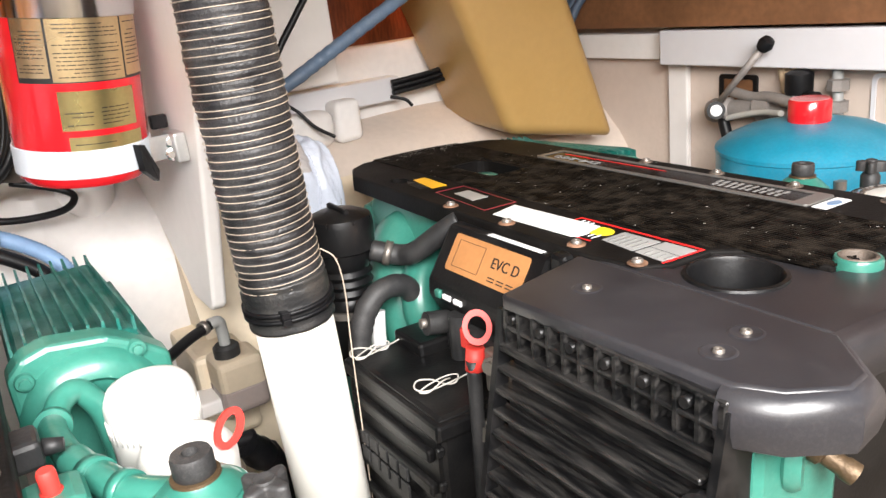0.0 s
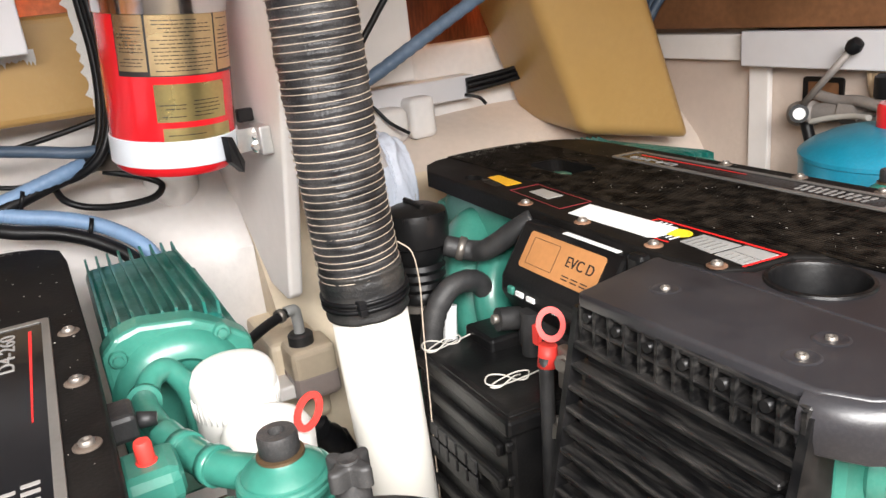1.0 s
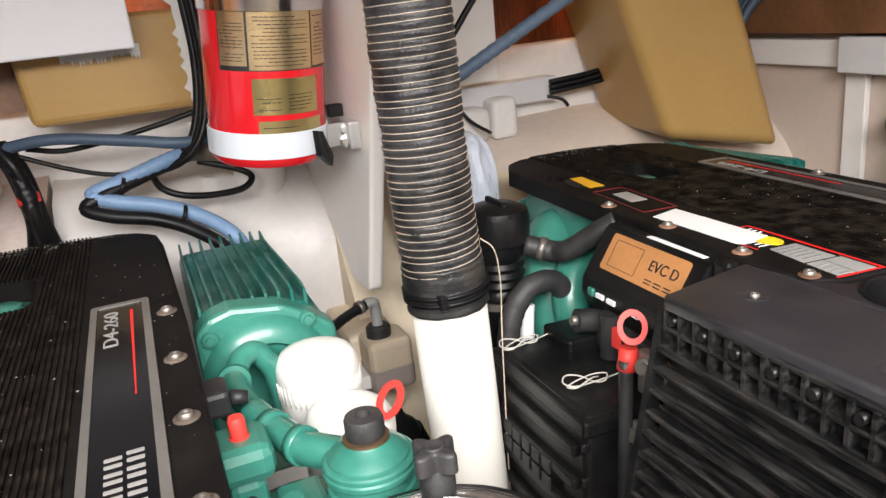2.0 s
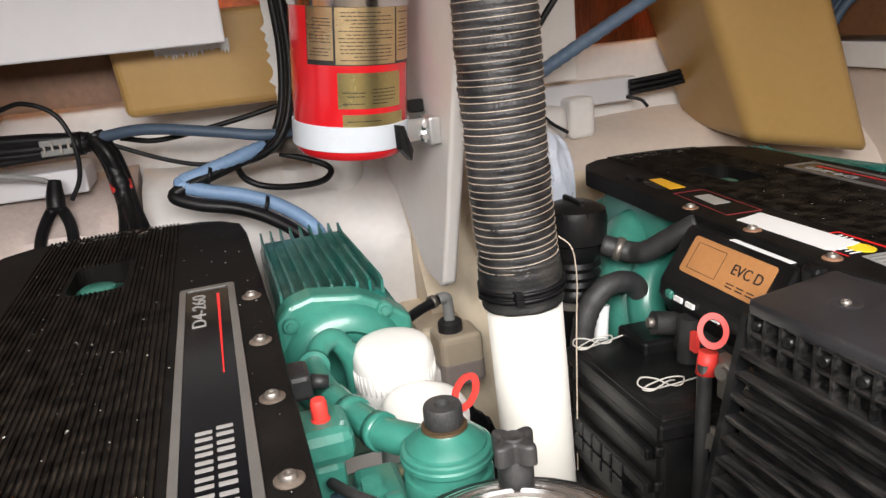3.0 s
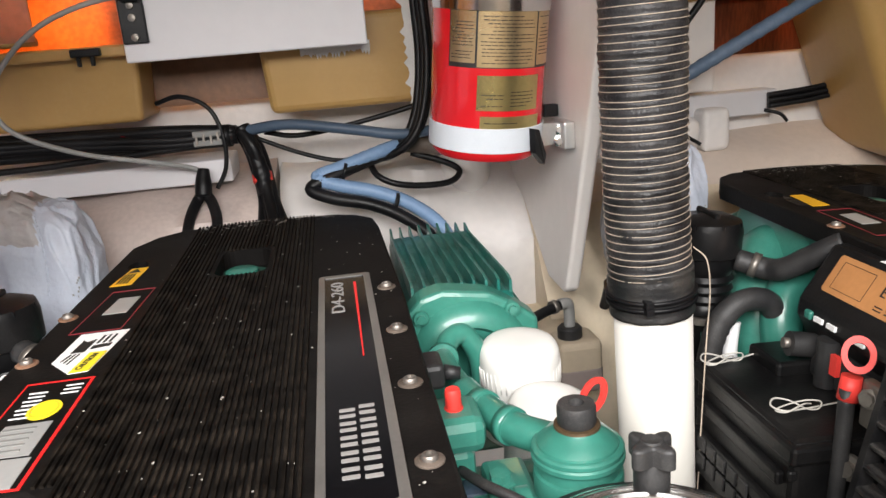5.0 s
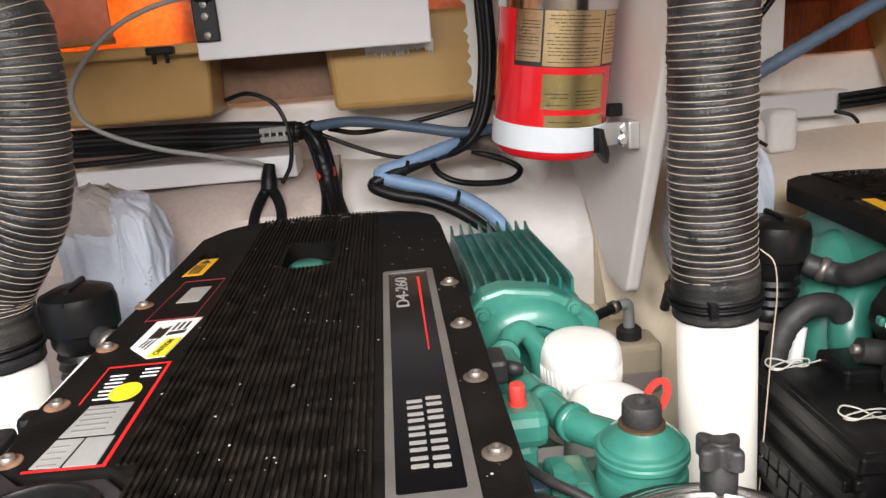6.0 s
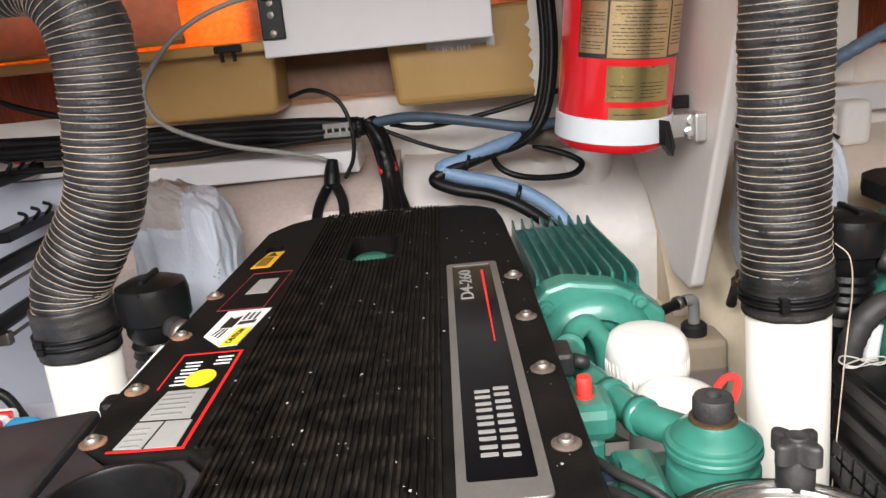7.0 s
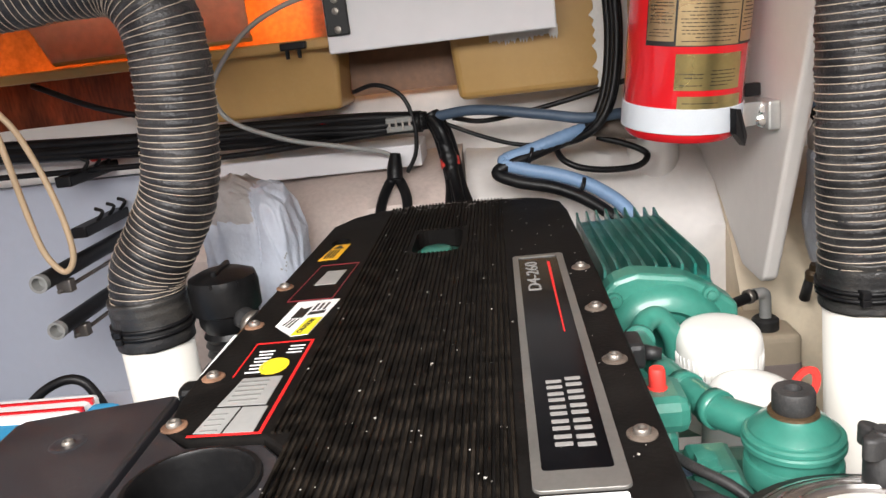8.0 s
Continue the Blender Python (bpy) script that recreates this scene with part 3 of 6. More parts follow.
part("sticker_ring", plate(nb(), ring_poly(-0.309, 0.618, 0.0115, 28, 0.0148), H + 0.0007, H + 0.0010, [ring_poly(-0.309, 0.618, 0.0108, 28, 0.0139)]), AMBER, cover)
part("data_label", flat(nb(), [(-0.337, 0.542), (-0.294, 0.540), (-0.294, 0.594), (-0.331, 0.594)], H), GREYLABEL, cover, "grey data label")
part("data_label", flat(nb(), [(-0.341, 0.497), (-0.318, 0.495), (-0.315, 0.537), (-0.337, 0.538)], H), GREYLABEL, cover, "silver data label")
part("data_label", flat(nb(), [(-0.316, 0.495), (-0.291, 0.494), (-0.291, 0.536), (-0.313, 0.537)], H), GREYLABEL, cover, "silver data label")
bm = nb()
for k in range(7):
    flat(bm, [(-0.334 + 0.002 * (k % 2), 0.606 + 0.008 * k), (-0.318, 0.606 + 0.008 * k), (-0.318, 0.6078 + 0.008 * k), (-0.334 + 0.002 * (k % 2), 0.6078 + 0.008 * k)], H)
for k in range(3):
    flat(bm, [(-0.305, 0.647 + 0.008 * k), (-0.290, 0.647 + 0.008 * k), (-0.290, 0.6488 + 0.008 * k), (-0.305, 0.6488 + 0.008 * k)], H)
tagged(part("print", bm, WHITELABEL, cover), kind="stuff")
bm = nb()
for k in range(5):
    flat(bm, [(-0.330, 0.548 + 0.009 * k), (-0.304, 0.548 + 0.009 * k), (-0.304, 0.5505 + 0.009 * k), (-0.330, 0.5505 + 0.009 * k)], H + 0.0007)
for k in range(4):
    flat(bm, [(-0.336, 0.498 + 0.009 * k), (-0.322, 0.498 + 0.009 * k), (-0.322, 0.4995 + 0.009 * k), (-0.336, 0.4995 + 0.009 * k)], H + 0.0007)
tagged(part("print", bm, GREYINK, cover), kind="stuff")
front_label = part("front_label", flat(nb(), rrect(-0.075, -0.020, 0.363, 0.383, 0.002), H), WHITELABEL, cover, "white and blue label")
part("print", flat(nb(), ring_poly(-0.045, 0.371, 0.012, 20, 0.007), H + 0.0007), BLUEHOSE, front_label)

# smooth front cover with the round filler recess
CX, CY, CR = -0.316, 0.428, 0.0465
bm = nb()
plate(bm, [(-0.372, 0.287), (-0.379, 0.555), (-0.371, 0.503), (-0.341, 0.4835), (-0.279, 0.4815), (-0.259, 0.458), (-0.249, 0.371), (-0.20, 0.36), (-0.16, 0.32), (-0.18, 0.292), (-0.27, 0.284)], H - 0.05, H - 0.003, [ring_poly(CX, CY, CR, 40)], 0.004)
front_cover = part("front_cover", bm, HOOD, engine, "smooth grey-black front cover")
# darker than the cover, so the recess's shade sits in the colour
bm = lathe(nb(), [(CR + 0.004, 0.0), (CR + 0.003, 0.0025), (CR - 0.001, 0.003), (CR - 0.0025, 0.0), (CR - 0.005, -0.044), (0.004, -0.046)], (CX, CY, H - 0.003), (0, 0, 1), 48, cap=False)
part("filler_recess", bm, BLACK, front_cover, "round recess with a black cap")
part("recess_cap", lathe(nb(), [(0.0, 0), (0.032, 0), (0.032, 0.012), (0.028, 0.016), (0.016, 0.016), (0.014, 0.012), (0.0, 0.012)], (CX + 0.004, CY, H - 0.048)), BLACK, front_cover)
neck = part("oil_neck", lathe(nb(), [(0.0225, -0.03), (0.0225, 0.004), (0.0210, 0.0065), (0.0165, 0.0070), (0.0150, 0.0045), (0.0145, -0.010), (0.0, -0.010)], (-0.217, 0.364, H), (0, 0, 1), 36), GREEN, engine, "green oil filler neck")
part("rusty_rim", lathe(nb(), [(0.0188, 0.0068), (0.0180, 0.0078), (0.0150, 0.0076), (0.0142, 0.004), (0.0140, -0.009)], (-0.217, 0.364, H), (0, 0, 1), 36, cap=False), RUST, neck, "rusty inner rim")

# hood over the charge air cooler
bm = nb()
outline = [(-0.376, 0.288), (-0.383, 0.570), (-0.392, 0.573), (-0.510, 0.545), (-0.516, 0.536), (-0.502, 0.292), (-0.498, 0.286), (-0.484, 0.262), (-0.447, 0.236), (-0.420, 0.240)]
plate(bm, outline, H - 0.012, H, (), 0.004)
hood = part("hood", bm, HOOD, engine, "smooth black cooler hood")
# faceted skirt along the front: a chamfer, then an upright lip
bm = nb()
lip = [Vector(p) for p in ((-0.17, 0.292), (-0.23, 0.286), (-0.30, 0.284), (-0.376, 0.288), (-0.420, 0.240), (-0.447, 0.236), (-0.484, 0.262), (-0.499, 0.288), (-0.501, 0.300))]
rows = []
for out, down in ((-0.006, 0.0008), (0.0, 0.0022), (0.006, 0.006), (0.010, 0.012), (0.0125, 0.020), (0.0125, 0.034), (0.009, 0.046), (0.003, 0.050), (-0.008, 0.050)):
    row = []
    for i, p in enumerate(lip):
        d = (lip[min(i + 1, len(lip) - 1)] - lip[max(i - 1, 0)]).normalized()
        q = p + Vector((d.y, -d.x)) * (-out)
        row.append(bm.verts.new((q.x, q.y, H - down)))
    rows.append(row)
for a, b in zip(rows, rows[1:]):
    for i in range(len(lip) - 1):
        bm.faces.new((a[i], b[i], b[i + 1], a[i + 1])).smooth = True
bmesh.ops.recalc_face_normals(bm, faces=bm.faces)
part("hood_skirt", bm, HOOD, hood)
for x, y in ((-0.445, 0.497), (-0.424, 0.337), (-0.467, 0.330)):
    w = part("dimple", lathe(nb(), [(0.0150, 0.0002), (0.0135, 0.0010), (0.0120, 0.0010), (0.0100, 0.0004), (0.0, 0.0003)], (x, y, H)), HOOD, hood)
    bolt("bolt", w, (x, y, H - 0.0028), 0.0050, STEEL, STEEL)

# ribbed cooler side: a frame of square cells and long slats
def side_x(z):
    return -0.508 - 0.21 * (H - 0.01 - z) * 0.9


grille = part("cooler_side", box(nb(), -0.50, -0.385, 0.290, 0.540, 0.42, H - 0.013), GRILLE, engine, "black ribbed plastic cooler side")
for v in grille.data.vertices:
    z = v.co.z + engine.location.z
    if v.co.x + engine.location.x < -0.45:
        v.co.x = side_x(z) + 0.015 - engine.location.x


def slat(z, y0, y1, h=0.008, out=0.012):
    bm = nb()
    x = side_x(z)
    box(bm, x - 0.002, x + out + 0.004, y0, y1, z - h / 2, z + h / 2, 0.0015, 1)
    part("slat", bm, SLAT, grille)


slat(0.832, 0.288, 0.540, 0.006)
slat(0.812, 0.288, 0.543, 0.005)
slat(0.790, 0.288, 0.546, 0.008)
for k in range(15):
    slat(0.768 - 0.0225 * k, 0.300 if k < 2 else 0.290, 0.550, 0.006, 0.015)
for k in range(13):
    y = 0.290 + 0.0207 * k
    bm = nb()
    box(bm, side_x(0.81) - 0.002, side_x(0.81) + 0.014, y - 0.002, y + 0.002, 0.790, 0.833)
    part("cell_wall", bm, SLAT, grille)
    if k % 2 == 1:
        part("screw", rod(nb(), (side_x(0.82) + 0.012, y + 0.012, 0.822), (side_x(0.82) - 0.004, y + 0.012, 0.822), 0.005, None, 10), GRILLE, grille)
for y in (0.289, 0.548):
    bm = nb()
    vs = [bm.verts.new((side_x(z) + dx, y + dy, z)) for z in (0.42, 0.828) for dx, dy in ((-0.003, -0.004), (-0.003, 0.004), (0.014, 0.004), (0.014, -0.004))]
    for q in ((0, 1, 5, 4), (1, 2, 6, 5), (2, 3, 7, 6), (3, 0, 4, 7), (4, 5, 6, 7), (3, 2, 1, 0)):
        bm.faces.new([vs[i] for i in q])
    part("side_frame", bm, GRILLE, grille)
part("clamp_bolt", lathe(nb(), [(0.019, 0), (0.019, 0.008), (0.012, 0.010), (0.012, 0.018), (0.0, 0.018)], (-0.522, 0.295, 0.745), (-1, -0.2, 0.1), 14), GRILLE, grille, smooth=False)
part("clamp_bolt", lathe(nb(), [(0.015, 0), (0.015, 0.006), (0.009, 0.007), (0.009, 0.014), (0.0, 0.014)], (-0.482, 0.625, 0.645), (-1, -0.4, 0.1), 12), STEEL, grille, smooth=False)

# green end casting under the hood
bm = nb()
lathe(bm, [(0.0, 0), (0.030, 0.0), (0.033, 0.005), (0.033, 0.012), (0.030, 0.015), (0.030, 0.10)], (-0.415, 0.285, 0.757), (-0.5, 1, 0), 28)
box(bm, -0.48, -0.36, 0.285, 0.32, 0.55, 0.79, 0.012)
part("end_casting", bm, GREEN, engine, "green cooler end casting")
part("hose_barb", lathe(nb(), [(0.0115, 0), (0.0115, 0.009), (0.0085, 0.011), (0.0085, 0.026), (0.0098, 0.028), (0.0098, 0.037), (0, 0.037)], (-0.408, 0.285, 0.760), (0.45, -1, -0.6), 16), BRASS, engine, "brass-coloured hose barb")

# air filter housing with raised bars
bm = nb()
box(bm, -0.540, -0.40, 0.640, 0.865, 0.30, 0.672, 0.008)
housing = part("air_filter_housing", bm, BLACK, engine, "black plastic air filter housing")
part("housing_lid", box(nb(), -0.546, -0.40, 0.634, 0.871, 0.645, 0.668, 0.005), BLACK, housing)
part("lid_step", box(nb(), -0.47, -0.40, 0.79, 0.862, 0.668, 0.690, 0.005), BLACK, housing)
for k in range(7):
    z = 0.620 - 0.045 * k
    part("raised_bar", box(nb(), -0.549, -0.538, 0.655, 0.85, z - 0.008, z + 0.008, 0.003), BLACK, housing)
bm = nb()
for row in range(2):
    for k in range(5):
        y = 0.822 - 0.026 * k
        part("mark_bar", box(nb(), -0.5515, -0.548, y - 0.010, y + 0.010, 0.560 - 0.024 * row, 0.579 - 0.024 * row, 0.001, 1), RUBBER, housing)
for z in (0.635, 0.59, 0.545, 0.50, 0.455):
    part("clip", box(nb(), -0.548, -0.538, 0.633, 0.640, z - 0.006, z + 0.006, 0.002, 1), BLACK, housing)

# control unit with its copper label
bm = nb()
prof = [(-0.352, 0.834), (-0.388, 0.834), (-0.430, 0.766), (-0.432, 0.745), (-0.415, 0.715), (-0.36, 0.715)]
a = [bm.verts.new((x, 0.615, z)) for x, z in prof]
b = [bm.verts.new((x, 0.822, z)) for x, z in prof]
bm.faces.new(a), bm.faces.new(b[::-1])
for i in range(len(prof)):
    j = (i + 1) % len(prof)
    bm.faces.new((a[i], a[j], b[j], b[i]))
bmesh.ops.recalc_face_normals(bm, faces=bm.faces)
bmesh.ops.bevel(bm, geom=list(bm.edges), offset=0.006, segments=2, profile=0.5, affect="EDGES")
unit = part("control_unit", bm, BLACK, engine, "black engine control unit")
slope = math.degrees(math.atan2(0.834 - 0.766, 0.042))
face = pose(-0.409, 0.718, 0.800, 0, -slope, 0) @ pose(0, 0, 0, 0, 0, -90)
bm = plate(nb(), rrect(-0.076, 0.076, -0.019, 0.031, 0.005), 0.0005, 0.0012)
bm.transform(face)
lab = part("unit_label", bm, COPPER, unit, "copper-coloured label")
bm = words("EVC D", 0.019)
bm.transform(face @ pose(0.038, 0.009, 0.0016))
part("model_mark", bm, INK, lab)
bm = plate(nb(), rrect(-0.064, -0.008, -0.012, 0.024, 0.001), 0.0013, 0.0016, [rrect(-0.0634, -0.0086, -0.0114, 0.0234, 0.001)])
for k in range(3):
    for j in range(2):
        plate(bm, [(0.014 + 0.018 * k, -0.0135 + 0.004 * j), (0.027 + 0.018 * k, -0.0135 + 0.004 * j), (0.027 + 0.018 * k, -0.012 + 0.004 * j), (0.014 + 0.018 * k, -0.012 + 0.004 * j)], 0.0013, 0.0016)
bm.transform(face)
tagged(part("print", bm, INK, lab), kind="stuff")
part("unit_bolt", lathe(nb(), [(0.007, 0), (0.007, 0.006), (0, 0.006)], (-0.376, 0.826, 0.822), (-0.5, 0.5, 0.6), 10), RUST, unit)
bm = plate(nb(), [(-0.389, 0.632), (-0.381, 0.632), (-0.381, 0.735), (-0.389, 0.735)], 0.8342, 0.8350)
part("edge_label", bm, WHITELABEL, unit)
part("connector", box(nb(), -0.395, -0.365, 0.588, 0.612, 0.80, 0.842, 0.006), BLACK, unit)
for y in (0.775, 0.75, 0.70):
    part("tag", box(nb(), -0.4345, -0.431, y - 0.010, y + 0.006, 0.749, 0.755), WHITELABEL, unit)
part("plug", box(nb(), -0.437, -0.430, 0.785, 0.798, 0.747, 0.759, 0.003), GREEN, unit)
bm = nb()
box(bm, -0.43, -0.37, 0.66, 0.79, 0.672, 0.72, 0.008)
rod(bm, (-0.43, 0.752, 0.735), (-0.43, 0.752, 0.675), 0.014)
rod(bm, (-0.455, 0.795, 0.715), (-0.42, 0.79, 0.71), 0.016)
part("wiring_block", bm, RUBBER, unit)
part("stud", rod(nb(), (-0.462, 0.797, 0.716), (-0.452, 0.795, 0.715), 0.007, None, 8), STEEL, unit)
part("red_tag", box(nb(), -0.448, -0.442, 0.712, 0.724, 0.705, 0.730), REDPLASTIC, unit)

# dipstick with its red ring
stick = part("dipstick_tube", tube(nb(), spline([(-0.492, 0.632, 0.735), (-0.495, 0.628, 0.62), (-0.50, 0.625, 0.40)], 6), 0.0085, 14), RUBBER, engine, "black dipstick tube")
bm = rod(nb(), (-0.490, 0.633, 0.722), (-0.487, 0.634, 0.748), 0.0115, 0.0105)
part("dipstick_grip", bm, REDPLASTIC, stick, "red dipstick handle")
bm = nb()
ringm = Matrix.Translation((-0.484, 0.632, 0.772)) @ look((0, 0, 0), (-0.45, -0.75, 0.5)).to_3x3().to_4x4()
plate(bm, ring_poly(0, 0, 0.0165, 28, 0.020), -0.0025, 0.0025, [ring_poly(0, 0, 0.0105, 24, 0.0128)], 0.001)
bm.transform(ringm)
part("dipstick_ring", bm, REDPLASTIC, stick, "red pull ring")
bm = box(nb(), -0.486, -0.474, 0.590, 0.620, 0.700, 0.752, 0.003)
box(bm, -0.488, -0.470, 0.562, 0.590, 0.722, 0.740, 0.003)
part("bracket", bm, STEEL, stick, "dull steel bracket")
part("bracket_bolt", lathe(nb(), [(0.011, 0), (0.011, 0.003), (0.007, 0.004), (0.007, 0.01), (0, 0.01)], (-0.486, 0.606, 0.735), (-1, -0.5, 0.2), 8), STEEL, stick)

# wire clips on the housing
for x, y, turn in ((-0.528, 0.845, 10), (-0.510, 0.708, 0)):
    m = Matrix.Translation((x, y, 0.673)) @ pose(0, 0, 0, 0, 0, turn - 12)
    loops = [(0.085, 0.0, 0.016), (0.055, 0.004, 0.006), (0.02, -0.006, 0.005), (-0.006, -0.013, 0.006), (-0.018, -0.004, 0.008), (-0.010, 0.010, 0.010), (0.008, 0.010, 0.007), (0.022, -0.004, 0.004), (0.032, -0.012, 0.008), (0.038, -0.002, 0.012), (0.024, 0.008, 0.008), (0.0, 0.002, 0.005), (-0.014, -0.008, 0.004), (-0.004, -0.016, 0.006), (0.016, -0.009, 0.012), (0.03, 0.004, 0.006)]
    part("wire_clip", tube(nb(), spline([m @ Vector(p) for p in loops], 8), 0.0011, 6), STRING, engine, "looped pale wire clip")

# breather separator and its hoses
SX, SY = -0.484, 0.965
bm = lathe(nb(), [(0.0, 0.60), (0.036, 0.60), (0.036, 0.70), (0.040, 0.705)] + [(0.040 - 0.004 * (k % 2), 0.712 + 0.007 * k) for k in range(8)] + [(0.042, 0.772), (0.042, 0.80)], (SX, SY, 0.0), (0, 0, 1), 36)
sep = part("breather", bm, BLACK, engine, "black crankcase breather")
bm = lathe(nb(), [(0.044, 0.788), (0.048, 0.79), (0.049, 0.825), (0.046, 0.838), (0.030, 0.845), (0.0, 0.847)], (SX, SY, 0.0), (0, 0, 1), 36)
part("breather_cap", bm, BLACK, sep, "black screw cap")
for k in range(8):
    a = 2 * math.pi * k / 8
    part("grip_rib", box(nb(), SX + 0.045 * math.cos(a) - 0.0025, SX + 0.045 * math.cos(a) + 0.0025, SY + 0.045 * math.sin(a) - 0.0025, SY + 0.045 * math.sin(a) + 0.0025, 0.80, 0.838, 0.001, 1), BLACK, sep)
part("cap_handle", box(nb(), SX - 0.004, SX + 0.004, SY - 0.03, SY + 0.03, 0.842, 0.852, 0.002, 1), BLACK, sep)
part("breather_base", lathe(nb(), [(0.0, 0.52), (0.042, 0.52), (0.042, 0.68), (0.0, 0.68)], (SX + 0.01, SY, 0)), GREEN, sep, "green bracket")
part("clamp", lathe(nb(), [(0.043, 0.692), (0.043, 0.702), (0.036, 0.702)], (SX, SY, 0)), STEEL, sep)
hose = part("breather_hose", tube(nb(), spline([(SX + 0.03, SY - 0.03, 0.785), (SX + 0.065, SY - 0.055, 0.775), (-0.41, 0.88, 0.785), (-0.385, 0.85, 0.812), (-0.365, 0.83, 0.83)], 8), 0.0155, 18), RUBBER, engine, "black breather hose")
part("hose_clamp", tube(nb(), [Vector((SX + 0.045, SY - 0.043, 0.781)), Vector((SX + 0.053, SY - 0.049, 0.778))], 0.0178, 20), STEEL, hose, "steel hose clamp")
part("lower_hose", tube(nb(), spline([(-0.40, 0.90, 0.70), (-0.43, 0.895, 0.735), (-0.475, 0.89, 0.735), (-0.505, 0.89, 0.69), (-0.515, 0.885, 0.60), (-0.515, 0.88, 0.50)], 10), lambda s: 0.0165 + (0.0008 * math.sin(s * 1400) if s > 0.06 else 0), 16), RUBBER, engine, "ribbed black hose")
part("vent_tube", tube(nb(), spline([(SX + 0.02, SY - 0.05, 0.70), (SX + 0.015, SY - 0.055, 0.66), (SX + 0.02, SY - 0.05, 0.60)], 6), 0.011, 12), WHITELABEL, sep, "short white tube")

# finned charger on the inner side
fin_box = part("charger", box(nb(), 0.028, 0.165, 0.875, 1.21, 0.60, 0.803, 0.012), DKGREEN, engine, "dark green finned charger casing")
for k in range(9):
    x = 0.034 + 0.0157 * k
    bm = nb()
    top = 0.834 - 0.0002 * (k - 3) ** 2
    vs = [bm.verts.new((x + dx * s, y, z)) for y, zz in ((0.886, top - 0.012), (0.905, top - 0.009), (1.19, top - 0.024), (1.222, top - 0.018), (1.225, 0.77)) for dx, z, s in ((-1, 0.776, 0.0028), (-1, zz, 0.0016), (1, zz, 0.0016), (1, 0.776, 0.0028))]
    for r in range(4):
        for q in range(3):
            bm.faces.new((vs[r * 4 + q], vs[r * 4 + q + 1], vs[r * 4 + q + 5], vs[r * 4 + q + 4]))
    bm.faces.new(vs[0:4][::-1])
    part("fin", bm, DKGREEN, fin_box)
for k in range(6):
    z = 0.765 - 0.022 * k
    part("fin", box(nb(), 0.160, 0.182, 0.90, 1.20, z - 0.0025, z + 0.0025), DKGREEN, fin_box)
bm = nb()
outl = [(0.022, 0.60), (0.022, 0.800), (0.040, 0.818), (0.066, 0.825), (0.124, 0.816), (0.158, 0.797), (0.184, 0.776), (0.188, 0.60)]
a = [bm.verts.new((x, 0.848, z)) for x, z in outl]
b = [bm.verts.new((x, 0.890, z)) for x, z in outl]
bm.faces.new(a), bm.faces.new(b[::-1])
for i in range(len(outl)):
    j = (i + 1) % len(outl)
    bm.faces.new((a[i], a[j], b[j], b[i]))
bmesh.ops.recalc_face_normals(bm, faces=bm.faces)
bmesh.ops.bevel(bm, geom=list(bm.edges), offset=0.006, segments=2, profile=0.5, affect="EDGES")
end = part("charger_end", bm, GREEN, fin_box, "green charger end casting")
part("end_dome", lathe(nb(), [(0.076, 0.0), (0.073, 0.010), (0.062, 0.020), (0.048, 0.023), (0.042, 0.014), (0.0, 0.010)], (0.096, 0.850, 0.734), (0, -1, 0), 36), GREEN, fin_box)
for x, z in ((0.151, 0.793), (0.038, 0.795), (0.174, 0.70)):
    b = part("end_bolt", lathe(nb(), [(0.010, 0), (0.010, 0.008), (0.009, 0.010), (0.0, 0.010)], (x, 0.852, z), (0, -1, 0), 14), GREEN, fin_box)
    part("socket", lathe(nb(), [(0.006, 0.010), (0.0055, 0.014), (0.0, 0.014)], (x, 0.852, z), (0, -1, 0), 8), GREEN, b)
part("coolant_pipe", tube(nb(), spline([(0.103, 0.80, 0.68), (0.099, 0.80, 0.746), (0.092, 0.80, 0.772), (0.079, 0.80, 0.788), (0.063, 0.79, 0.786), (0.053, 0.77, 0.777), (0.049, 0.74, 0.782), (0.053, 0.69, 0.785), (0.060, 0.65, 0.785)], 10), 0.0125, 18), GREEN, engine, "green painted bent pipe")
part("fuel_pipe", tube(nb(), spline([(0.057, 0.665, 0.785), (0.064, 0.635, 0.786), (0.073, 0.61, 0.787), (0.088, 0.575, 0.787), (0.118, 0.545, 0.786)], 8), 0.0150, 16), GREEN, engine, "green painted pipe")
for p, q in (((0.0655, 0.629, 0.786), (0.070, 0.616, 0.787)), ((0.0515, 0.765, 0.777), (0.050, 0.755, 0.779)), ((0.082, 0.587, 0.787), (0.087, 0.577, 0.787))):
    part("pipe_union", rod(nb(), p, q, 0.0175), GREEN, engine)

# oil and fuel filters
def canister(x, y, top, r, h, lean, label):
    ax = Vector(lean).normalized()
    at = Vector((x, y, top))
    prof = [(r * 0.9, -h), (r, -h + 0.004), (r, -0.022), (r * 0.985, -0.014), (r * 0.94, -0.008), (r * 0.86, -0.003), (r * 0.7, 0.0), (r * 0.4, 0.001), (0, 0.001)]
    c = part("filter", lathe(nb(), prof, at, ax, 40), FILTER, engine, label)
    return c


c = canister(0.143, 0.785, 0.778, 0.047, 0.12, (0.0, -0.05, 1), "white oil filter canister")
bm = nb()
for k in range(26):
    a = radians(150 + 8 * k)
    x, y = 0.143 + 0.0472 * math.cos(a), 0.788 + 0.0472 * math.sin(a)
    tube(bm, [Vector((x, y, 0.728)), Vector((x, y, 0.750))], 0.0011, 6)
tagged(part("grip_fluting", bm, FILTER, c), kind="stuff")
canister(0.152, 0.690, 0.748, 0.0475, 0.12, (0.05, -0.10, 1), "white filter canister with a red pull ring")
